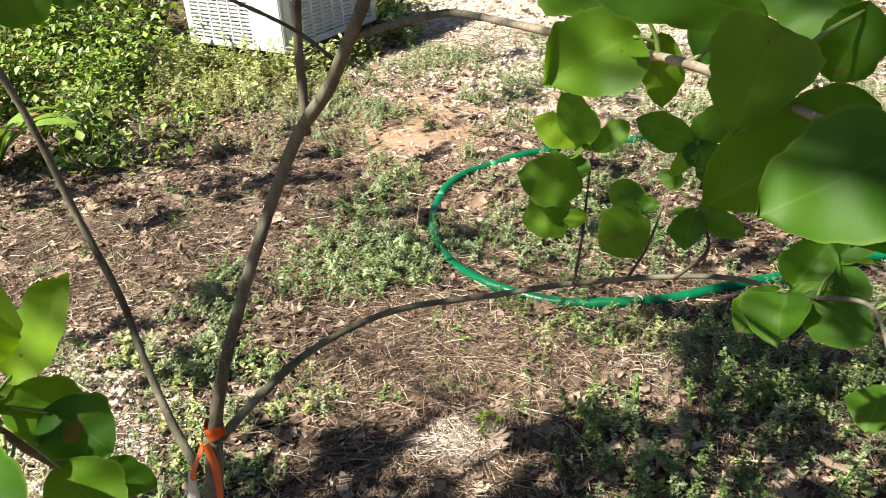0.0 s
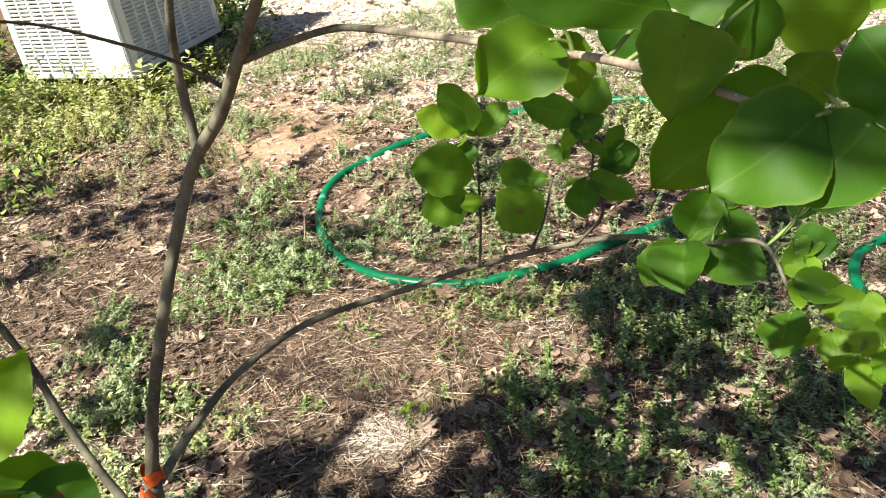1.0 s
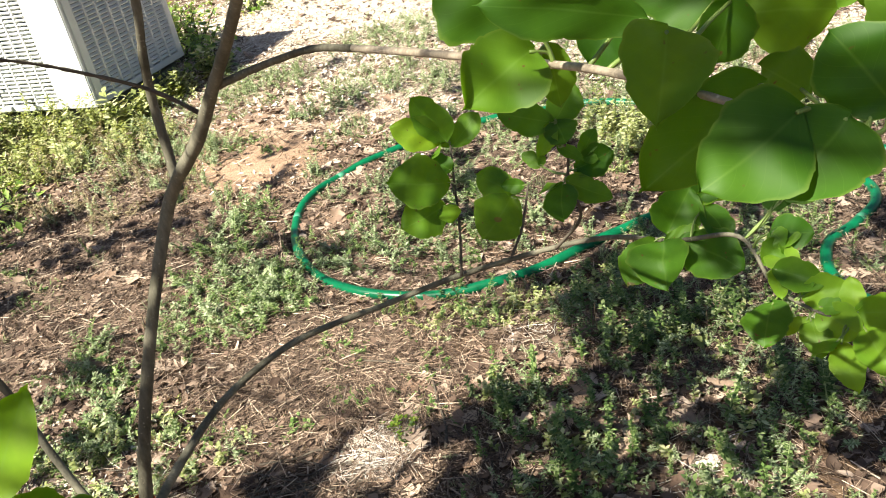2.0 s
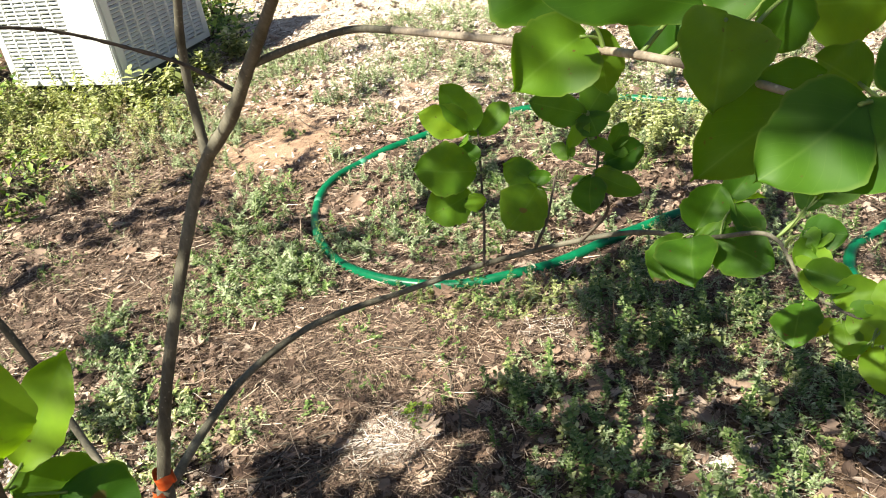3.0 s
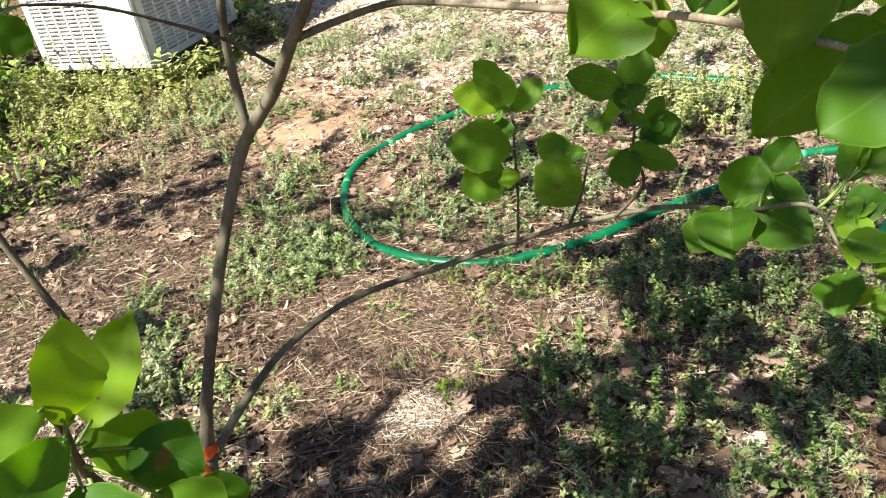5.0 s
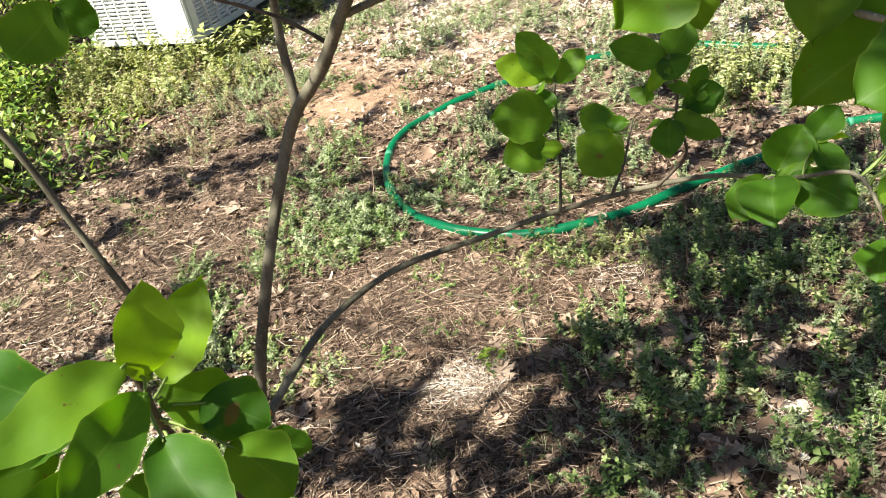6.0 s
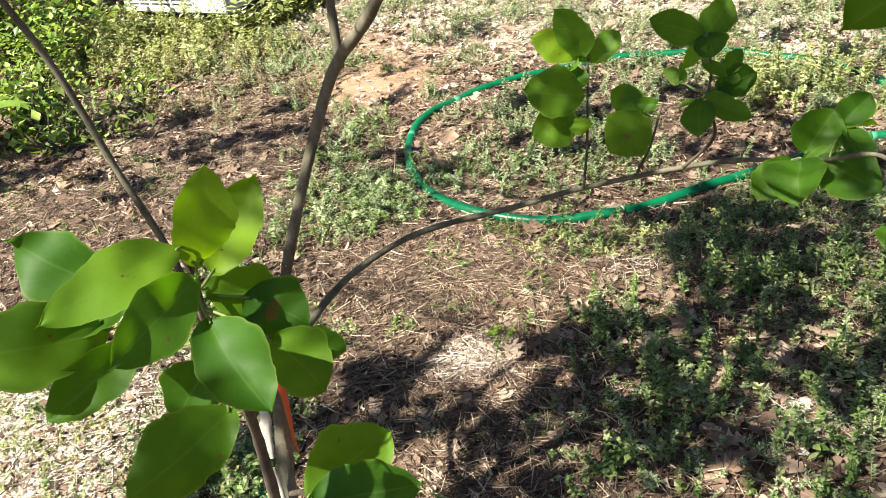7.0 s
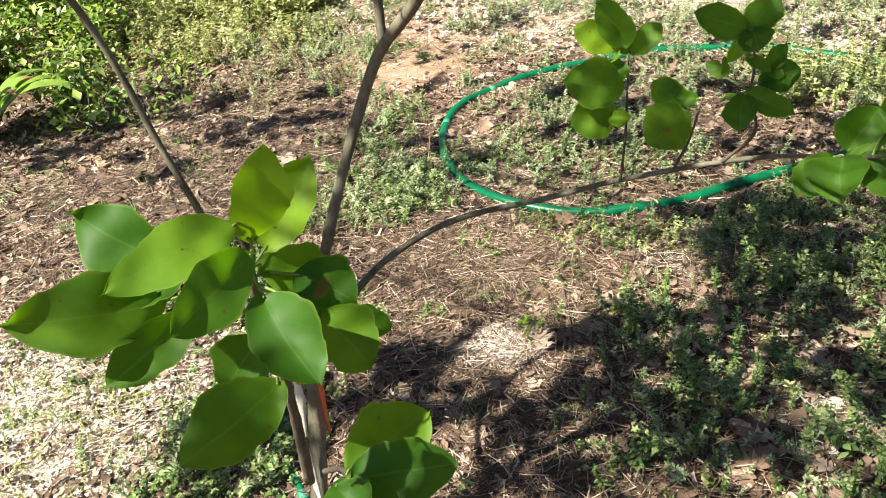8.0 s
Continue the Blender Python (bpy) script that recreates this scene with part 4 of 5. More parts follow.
def oak_leaf(seed):
    """A dry leaf with pointed lobes, one unit long, curled and cupped."""
    r = np.random.default_rng(seed)
    n = 24
    lobes, phase = r.uniform(2.8, 3.6), r.uniform(0, 1)
    curl, arch, twist = r.uniform(-0.3, 0.8), r.uniform(-0.25, 0.35), r.uniform(-0.5, 0.5)
    v, q = [], []
    for i in range(n + 1):
        u = i / n
        tooth = abs(2 * ((u * lobes + phase) % 1) - 1)
        w = 0.42 * math.sin(math.pi * min(1, u ** 0.8)) ** 0.6 * (0.34 + 0.66 * tooth ** 1.2) + 0.014
        for j in range(5):
            s = (j - 2) / 2
            x = s * w * (1 + r.uniform(-0.07, 0.07))
            z = 0.03 + curl * x * x * 1.6 + arch * (u - 0.5) ** 2 * 2 + twist * x * (u - 0.5) + r.uniform(-0.012, 0.012)
            v.append((x, u - 0.5 + 0.34 * abs(s) * w, z))
    for i in range(n):
        for j in range(4):
            a = i * 5 + j
            q.append((a, a + 1, a + 6, a + 5))
    v = np.array(v)
    v[:, 2] -= v[:, 2].min() - 0.01
    return v, np.array(q)


def dead_leaves():
    m, nt, bsdf = material("dry_leaf")
    info = nt.nodes.new("ShaderNodeObjectInfo")
    col = ramp(nt, info.outputs["Random"], [(0.0, (0.12, 0.07, 0.047)), (0.4, (0.24, 0.15, 0.10)), (0.8, (0.38, 0.26, 0.185)), (1.0, (0.52, 0.39, 0.30))]).outputs[0]
    n = noise_tex(nt, 55.0, 5)
    col = mixed(nt, 0.6, col, ramp(nt, n.outputs[0], [(0.3, (0.5, 0.46, 0.44)), (0.7, (1, 1, 1))]).outputs[0], "MULTIPLY")
    nt.links.new(col, bsdf.inputs["Base Color"])
    bsdf.inputs["Roughness"].default_value = 0.75
    bump(nt, bsdf, n.outputs[0], 0.3, 0.001)
    thin(nt, bsdf, col, 0.12)
    meshes = []
    for k in range(10):
        v, q = oak_leaf(k + 30)
        meshes.append(arrays("dead_leaf", v, q, m, True))
    rng = random.Random(8)
    spots = [(-0.955, 0.995, 0.072), (-0.68, 1.0, 0.062), (-0.48, 0.93, 0.07), (-1.20, 1.21, 0.065), (-0.385, 1.30, 0.06), (-1.25, 1.22, 0.055), (-0.53, 1.10, 0.06),
             (-0.30, 1.01, 0.05), (0.02, 1.15, 0.06), (0.10, 1.12, 0.05), (-0.36, 0.86, 0.06)]
    for _ in range(24):
        spots.append((rng.gauss(-2.75, 0.22), rng.gauss(2.5, 0.14), rng.uniform(0.05, 0.10)))
    for _ in range(60):
        spots.append((rng.gauss(-2.3, 0.28), rng.gauss(1.55, 0.2), rng.uniform(0.05, 0.10)))
    for _ in range(40):
        spots.append((rng.gauss(-0.22, 0.30), rng.gauss(0.86, 0.17), rng.uniform(0.045, 0.075)))
    for _ in range(9):
        spots.append((rng.gauss(-0.53, 0.06), rng.gauss(0.60, 0.04), rng.uniform(0.04, 0.07)))
    for _ in range(8):
        spots.append((rng.gauss(-1.3, 0.2), rng.gauss(0.6, 0.2), rng.uniform(0.03, 0.05)))
    while len(spots) < 297:
        x, y = rng.uniform(-2.9, 0.9), rng.uniform(0.15, 3.3)
        if math.hypot(x + 1.5, y - 2.35) < 0.32 or math.hypot(x + 1.55, y - 0.48) < 0.4:
            continue
        if rng.random() < 0.25 + 0.75 * float(clump_field(np.array(x + 3), np.array(y + 1), 0.8)):
            spots.append((x, y, rng.uniform(0.035, 0.085)))
    for x, y, size in spots:
        ob = new("dead_leaf", rng.choice(meshes))
        z = float(height(x, y)) + 0.012
        ob.matrix_world = pose(x, y, z, rng.gauss(0, 9), rng.gauss(0, 9), rng.uniform(0, 360)) @ Matrix.Scale(size, 4)
        tagged(ob, "dry curled brown oak leaf on the ground", "dead leaf", "fallen oak leaves")
    pieces = []
    for k in range(6):
        x, y = ground_points(170, -5.0, 1.8, 2.4, 6.0)
        n = len(x)
        pieces.append(scatter(oak_leaf(k + 60), np.stack([x, y, height(x, y) + 0.004], -1), RNG.uniform(0, 6.283, n), RNG.uniform(0.04, 0.09, n), RNG.normal(0, 0.2, n)))
    for k in range(6):
        x, y = ground_points(620, -3.3, 1.0, 0.1, 2.6)
        keep = (np.hypot(x + 1.5, y - 2.35) > 0.34) & (np.hypot(x + 1.55, y - 0.48) > 0.42) & (RNG.random(620) < 0.15 + 0.85 * clump_field(x + 3, y + 1, 0.8))
        x, y = x[keep], y[keep]
        n = len(x)
        pieces.append(scatter(oak_leaf(k + 80), np.stack([x, y, height(x, y) + 0.008], -1), RNG.uniform(0, 6.283, n), RNG.uniform(0.03, 0.075, n), RNG.normal(0, 0.25, n)))
    stuff("far_leaves", pieces, LITTER, "dry brown fallen leaves spread over the yard", "leaf litter", True)


def sprig(seed, length=1.0, leaflets=22, leaf=0.12, upright=0.5, spread=1.0, slim=0.33):
    """A weed stem with small folded leaflets, one unit tall or long."""
    r = np.random.default_rng(seed)
    v, q = [], []
    lean, sway = r.uniform(0.2, 0.9) * (1 - upright) + 0.1, r.uniform(-0.4, 0.4)
    pts = []
    for i in range(6):
        u = i / 5
        pts.append(np.array([sway * u * u * 0.5, lean * u ** 1.3, u * (0.25 + 0.75 * upright) * (1 - 0.25 * (1 - upright) * u)]) * length)
    for i in range(6):
        w = 0.011 * (1 - 0.6 * i / 5)
        b = len(v)
        v += [pts[i] + (-w, 0, 0), pts[i] + (0, -w * 0.6, w), pts[i] + (w, 0, 0)]
        if i:
            q += [(b - 3, b - 2, b + 1, b), (b - 2, b - 1, b + 2, b + 1)]
    for k in range(leaflets):
        u = 0.12 + 0.88 * (k + r.uniform(0, 1)) / leaflets
        s = u * 5
        i = min(int(s), 4)
        p = pts[i] * (1 - s + i) + pts[i + 1] * (s - i)
        a = r.uniform(0, 6.283)
        size = leaf * r.uniform(0.6, 1.2) * (1.1 - 0.5 * u)
        d = np.array([math.cos(a) * spread, math.sin(a) * spread, r.uniform(-0.15, 0.6)])
        d /= np.linalg.norm(d)
        side = np.cross(d, (0, 0, 1.0))
        side /= np.linalg.norm(side) + 1e-6
        up = np.cross(side, d)
        b = len(v)
        w = size * slim * r.uniform(0.8, 1.2)
        v += [p, p + d * size * 0.5 + side * w + up * w * 0.35, p + d * size, p + d * size * 0.5 - side * w + up * w * 0.35]
        q.append((b, b + 1, b + 2, b + 3))
    return np.array(v), np.array(q)


def blades(seed, count=7):
    """A tuft of narrow grass blades, one unit high."""
    r = np.random.default_rng(seed)
    v, q = [], []
    for k in range(count):
        a, lean, h = r.uniform(0, 6.283), r.uniform(0.1, 0.8), r.uniform(0.5, 1.0)
        d, s = np.array([math.cos(a), math.sin(a), 0]), np.array([-math.sin(a), math.cos(a), 0])
        o = d * r.uniform(0, 0.06)
        for i in range(4):
            u = i / 3
            c = o + d * lean * u ** 2 * h + np.array([0, 0, h * u * (1 - 0.2 * lean * u)])
            w = 0.022 * (1 - 0.85 * u)
            b = len(v)
            v += [c - s * w, c + s * w]
            if i:
                q.append((b - 2, b - 1, b + 1, b))
    return np.array(v), np.array(q)


def patch(name, spots, per, size, mat, label, make, seeds=6, density=1.0, category="weeds"):
    """Weeds of one kind over a number of round spots (x, y, radius)."""
    pieces = []
    protos = [make(s) for s in range(seeds)]
    for x, y, r in spots:
        n = max(6, int(per * r * r * density))
        a, d = RNG.uniform(0, 6.283, n), r * np.sqrt(RNG.random(n)) * RNG.uniform(0.5, 1.35, n)
        px, py = x + np.cos(a) * d, y + np.sin(a) * d * 0.9
        gap = np.min(np.hypot(px[:, None] - HOSE_XY[None, :, 0], py[:, None] - HOSE_XY[None, :, 1]), 1)
        keep = (gap > 0.035) | (RNG.random(n) < 0.4)
        px, py, d, n = px[keep], py[keep], d[keep], int(keep.sum())
        pick = RNG.integers(0, seeds, n)
        for k in range(seeds):
            m = pick == k
            if not m.any():
                continue
            c = int(m.sum())
            scale = RNG.uniform(*size, c) * np.clip(1.15 - 0.5 * d[m] / r, 0.4, None)
            pieces.append(scatter(protos[k], np.stack([px[m], py[m], height(px[m], py[m])], -1), RNG.uniform(0, 6.283, c), scale, RNG.normal(0, 0.25, c)))
    return stuff(name, pieces, mat, label, category, True)


def dry_stalk(seed):
    """A thin dead weed stalk with a few side bits, one unit tall."""
    return sprig(seed + 300, 1.0, 5, 0.10, 0.95, 1.0, 0.12)


def weeds():
    feathery = lambda k: sprig(k, 1.0, 40, 0.16, 0.5, 1.0, 0.16)
    creeping = lambda k: sprig(k + 20, 1.0, 30, 0.14, 0.35, 1.0, 0.30)
    upright = lambda k: sprig(k + 50, 1.0, 40, 0.17, 0.85, 1.0, 0.24)
    leafy = lambda k: sprig(k + 70, 1.0, 16, 0.30, 0.7, 1.0, 0.30)
    dense = [(-1.20, 1.56, 0.25), (-1.02, 1.56, 0.20), (-1.22, 1.36, 0.16), (-1.36, 1.84, 0.20), (-1.28, 0.98, 0.14), (-0.92, 1.70, 0.15), (-0.72, 1.74, 0.20), (-0.45, 1.78, 0.18), (-0.60, 2.05, 0.18),
             (-1.05, 0.46, 0.20), (-1.33, 2.02, 0.12), (-1.42, 1.14, 0.15), (-1.52, 1.28, 0.10), (-1.05, 1.45, 0.12), (-0.92, 1.45, 0.08), (-1.06, 1.36, 0.08)]
    patch("feathery_weeds", dense, 1100, (0.07, 0.17), PALE_WEED, "grey-green feathery weeds in a thick low patch", feathery)
    patch("bushy_weeds", dense, 750, (0.07, 0.15), WEED, "dark green feathery weeds in a thick low patch", feathery)
    patch("creeping_weeds", dense, 900, (0.05, 0.11), WEED, "creeping weeds with tiny oval leaves in patches", creeping)
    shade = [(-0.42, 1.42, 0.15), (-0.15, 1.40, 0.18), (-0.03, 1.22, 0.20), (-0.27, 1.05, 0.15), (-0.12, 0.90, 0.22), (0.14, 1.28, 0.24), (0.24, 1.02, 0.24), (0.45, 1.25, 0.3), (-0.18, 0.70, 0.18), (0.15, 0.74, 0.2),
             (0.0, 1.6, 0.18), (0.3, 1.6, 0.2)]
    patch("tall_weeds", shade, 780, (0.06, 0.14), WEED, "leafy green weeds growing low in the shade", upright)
    # the brighter weed tone lifts the shade here by colour
    patch("leafy_weeds", shade, 460, (0.04, 0.09), LIT_WEED, "small broad-leaved green weeds in the shade", leafy)
    patch("trailing_weeds", shade, 1300, (0.05, 0.12), PALE_WEED, "trailing pale green weeds among the taller ones", feathery)
    pale = [(-1.79, 2.62, 0.24), (-1.38, 3.0, 0.22), (-1.16, 3.15, 0.26), (-0.86, 3.1, 0.25), (-0.45, 2.9, 0.35), (-0.1, 2.45, 0.3), (-2.05, 2.6, 0.26), (-2.5, 2.7, 0.3), (-2.2, 2.95, 0.3), (-0.4, 2.35, 0.2), (-1.0, 2.1, 0.10),
            (-1.9, 3.4, 0.4), (-1.2, 3.9, 0.6), (0.2, 3.1, 0.5), (0.6, 2.5, 0.4), (-0.75, 2.2, 0.15), (0.2, 2.2, 0.25)]
    patch("sunlit_weeds", pale, 1500, (0.05, 0.14), PALE_WEED, "pale sunlit weeds scattered over the dry yard", feathery)
    everywhere = [(RNG.uniform(-3.0, 0.9), RNG.uniform(0.3, 3.4), RNG.uniform(0.03, 0.09)) for _ in range(260)]
    patch("stray_weeds", everywhere, 3600, (0.03, 0.09), WEED, "small stray weed sprigs between the straw", creeping)
    tall = [(-2.55, 2.66, 0.26), (-2.85, 2.60, 0.32), (-3.1, 2.85, 0.3), (-2.25, 2.75, 0.25), (-3.3, 2.55, 0.3), (-2.6, 2.9, 0.25), (-2.95, 2.95, 0.25), (-2.62, 3.0, 0.16), (-2.85, 3.02, 0.16), (-3.1, 3.05, 0.2)]
    patch("hedge_weeds", tall, 320, (0.09, 0.25), LIT_WEED, "tall yellow-green weeds in front of the unit", upright)
    patch("withered_weeds", tall, 420, (0.11, 0.24), BROWN_WEED, "tall withered brownish weeds in front of the unit", feathery)
    patch("hedge_weeds", tall, 280, (0.08, 0.19), LIT_WEED, "yellow-green broad-leaved weeds in front of the unit", leafy)
    skirt = [(-2.62, 3.0, 0.12), (-2.8, 3.02, 0.12), (-2.98, 3.04, 0.12), (-3.15, 3.05, 0.12), (-3.3, 3.05, 0.12)]
    patch("skirt_weeds", skirt, 2000, (0.12, 0.32), LIT_WEED, "pale weeds standing against the unit", upright)
    base = [(-1.28, 0.91, 0.13), (-1.10, 0.99, 0.09), (-1.14, 0.75, 0.13), (-1.02, 0.83, 0.08), (-0.92, 0.67, 0.08), (-1.03, 0.60, 0.12), (-1.47, 0.90, 0.12), (-1.0, 0.46, 0.12), (-0.90, 0.90, 0.06)]
    patch("base_weeds", base, 1500, (0.04, 0.09), LIT_WEED, "leafy pale green weeds behind the young trunk", leafy)
    patch("base_weeds", base, 1500, (0.05, 0.12), PALE_WEED, "feathery grey-green weeds behind the young trunk", feathery)
    patch("base_weeds", base, 900, (0.05, 0.10), WEED, "creeping green weeds behind the young trunk", creeping)
    corner = [(-1.5, 0.5, 0.3), (-1.7, 0.75, 0.25), (-1.35, 0.3, 0.2)] + [(RNG.normal(-1.5, 0.25), RNG.normal(0.48, 0.2), RNG.uniform(0.03, 0.08)) for _ in range(70)]
    # the corner's strong sun is put into the weed colour
    patch("corner_weeds", corner, 2200, (0.025, 0.065), LIT_WEED, "small pale weeds in the bright corner", creeping)
    nook = [(-0.956, 0.437, 0.10), (-0.92, 0.51, 0.10), (-1.0, 0.366, 0.09), (-0.913, 0.68, 0.06), (-1.08, 0.34, 0.10), (-0.86, 0.42, 0.09), (-0.80, 0.55, 0.06)]
    patch("nook_weeds", nook, 2400, (0.04, 0.085), WEED, "dense small dark green weeds at the foot of the trunk", leafy)
    tangle = [(0.02, 2.25, 0.2), (0.15, 2.4, 0.18), (-0.12, 2.4, 0.15), (0.3, 2.2, 0.15)]
    strip = [(-2.42, 3.22, 0.11), (-2.34, 3.45, 0.12), (-2.46, 3.06, 0.09), (-2.28, 3.70, 0.10), (-2.52, 3.02, 0.08)]
    patch("strip_weeds", strip, 1700, (0.12, 0.26), LIT_WEED, "pale broad-leaved weeds along the side of the pad", leafy)
    foot = [(-2.2, 2.14, 0.16), (-1.95, 2.12, 0.14), (-2.45, 2.2, 0.15), (-1.75, 2.3, 0.12), (-2.1, 2.4, 0.2), (-2.7, 2.2, 0.15)]
    patch("withered_weeds", foot, 1000, (0.06, 0.16), BROWN_WEED, "low withered brown stems at the foot of the weeds", feathery)
    patch("foot_weeds", foot, 420, (0.05, 0.12), PALE_WEED, "pale green weeds coming up through withered stems", upright)
    patch("dry_tangle", tangle, 900, (0.10, 0.22), LIT_WEED, "tall tangle of dry pale weeds inside the hose loop", upright)
    loop = [(RNG.uniform(-1.0, 0.5), RNG.uniform(1.6, 2.6), RNG.uniform(0.02, 0.06)) for _ in range(70)] + [(RNG.uniform(-2.0, 0.6), RNG.uniform(2.0, 3.6), RNG.uniform(0.02, 0.07)) for _ in range(70)]
    patch("sparse_weeds", loop, 4200, (0.04, 0.11), PALE_WEED, "thin grey-green weeds dotted over the dry ground", upright)
    lit = [(-0.48, 1.37, 0.12), (-0.28, 1.40, 0.13), (-0.08, 1.5, 0.13), (-0.62, 1.40, 0.08), (0.12, 1.62, 0.15)]
    patch("hoseside_weeds", lit, 3000, (0.05, 0.11), LIT_WEED, "yellow-green weeds crowding under the hose", creeping)
    grass = [(RNG.uniform(-2.9, 1.0), RNG.uniform(0.3, 3.6), RNG.uniform(0.03, 0.07)) for _ in range(110)]
    patch("grass_tufts", grass, 3000, (0.03, 0.065), PALE_WEED, "thin pale grass tufts in the litter", blades, 5, 1.0, "grass")
    tufts = [(-0.62, 1.12, 0.06), (-0.70, 1.02, 0.05), (-0.52, 1.24, 0.05), (-0.42, 1.16, 0.05), (-0.84, 1.12, 0.05), (-0.36, 1.28, 0.04), (-1.5, 1.55, 0.05), (-1.75, 2.05, 0.06), (-0.75, 2.0, 0.06), (-0.5, 2.2, 0.07), (0.05, 2.3, 0.08), (-1.15, 2.5, 0.06)]
    patch("dry_grass", tufts, 4200, (0.025, 0.06), STRAW, "small tufts of pale dry grass in the litter", blades, 5, 1.0, "grass")
    stalks = [(RNG.uniform(-1.6, 0.8), RNG.uniform(0.6, 3.2), RNG.uniform(0.05, 0.15)) for _ in range(60)]
    patch("dry_stalks", stalks, 400, (0.05, 0.13), STRAW, "thin dead weed stalks standing in the litter", dry_stalk, 5, 1.0, "stalks")
    patch("seedling", [(-0.53, 0.975, 0.045)], 9000, (0.03, 0.05), LIME, "small yellow-green seedling clump in a sunny spot", lambda k: sprig(k + 90, 1.0, 14, 0.38, 0.6), 3)
    patch("seedling", [(-0.776, 0.975, 0.06)], 7000, (0.03, 0.055), WEED, "small bright green seedling clump among dead leaves", lambda k: sprig(k + 95, 1.0, 12, 0.40, 0.5), 3)


def sticks():
    rng = random.Random(21)
    rows = [(-0.505, 1.165, 168, 0.36, 0.0035), (-0.448, 1.03, 109, 0.26, 0.0035), (-0.74, 0.88, 12, 0.20, 0.003), (-0.66, 0.86, 165, 0.14, 0.003), (-0.72, 0.80, 20, 0.28, 0.003), (-0.80, 0.76, 75, 0.22, 0.003), (-0.66, 0.74, 120, 0.2, 0.0025), (-0.30, 0.80, 95, 0.3, 0.003), (-0.06, 1.12, 60, 0.24, 0.0025)]
    for _ in range(12):
        rows.append((rng.gauss(-0.68, 0.10), rng.gauss(0.81, 0.035), rng.gauss(15, 16), rng.uniform(0.10, 0.24), rng.uniform(0.0015, 0.003)))
    while len(rows) < 60:
        rows.append((rng.uniform(-2.4, 0.7), rng.uniform(0.3, 2.8), rng.uniform(0, 180), rng.uniform(0.08, 0.32), rng.uniform(0.0015, 0.0035)))
    for x, y, turn, length, r in rows:
        pts = []
        for i in range(5):
            u = i / 4 - 0.5
            pts.append((u * length, rng.gauss(0, 0.006), 0.010 + rng.uniform(0, 0.008)))
        me = mesh_from("stick", *tube(smooth_line(pts, 3), [r, r * 0.9, r * 0.6], 6, 0.25, rng.randint(0, 999)), TWIG)
        ob = new("stick", me)
        ob.matrix_world = pose(x, y, float(height(x, y)), 0, 0, turn)
        tagged(ob, "thin grey dead stick lying on the litter", "stick", "fallen sticks")


def nuts():
    for x, y in ((-0.70, 1.345), (-0.672, 1.325), (-1.9, 2.95), (-1.7, 3.05)):
        bm = bmesh.new()
        bmesh.ops.create_icosphere(bm, subdivisions=2, radius=0.014)
        for v in bm.verts:
            v.co *= 1 + 0.08 * noise.noise(v.co * 160)
            v.co.z *= 0.85
        ob = new("nut", from_bm("nut", bm, NUT, True))
        ob.matrix_world = pose(x, y, float(height(x, y)) + 0.011, 20, 10, 50)
        tagged(ob, "small dark brown nut lying in pine straw", "nut", "fallen nuts")


def shrub(x, y, radius, tall, leaves, size, seed, label, mat):
    """A low bush: several leaning stems with leaves all along them."""
    rng = random.Random(seed)
    ob = thing("shrub", label, "shrub", (x, y, 0))
    pieces, r = [], np.random.default_rng(seed)
    proto = np.array([(0, 0, 0), (0.30, 0.38, 0.10), (0, 1, 0), (-0.30, 0.38, 0.10), (0, 0.5, -0.02)])
    quads = np.array([(0, 1, 2, 4), (0, 4, 2, 3)])
    stems = 16
    leaves, size = int(leaves * 1.7), size * 0.8
    for k in range(stems):
        a, lean = rng.uniform(0, 6.283), rng.uniform(0.1, 1.0)
        top = Vector((math.cos(a) * radius * lean, math.sin(a) * radius * lean, tall * rng.uniform(0.55, 1.05) * (1 - 0.35 * lean * lean)))
        line = smooth_line([(math.cos(a) * 0.05, math.sin(a) * 0.05, -0.02), top * 0.5 + Vector((rng.gauss(0, .04), rng.gauss(0, .04), 0.10 * tall)), top], 5)
        part("stem", mesh_from("stem", *tube(line, [0.005, 0.0035, 0.0015], 5), TWIG), ob)
        m = leaves // stems
        idx = r.uniform(0.15, 1, m) * (len(line) - 1)
        p = np.array([line[int(i)] for i in idx]) + r.normal(0, 0.055 + 0.05 * radius, (m, 3))
        p[:, 2] = np.maximum(p[:, 2], 0.02)
        pieces.append(scatter((proto, quads), p, r.uniform(0, 6.283, m), r.uniform(0.7, 1.6, m) * size, r.normal(-0.15, 0.55, m)))
    v, q = joined(pieces)
    crown = part("crown", arrays("crown", v, q, mat, True), ob, "mass of small glossy leaves")
    tagged(crown, kind="stuff")


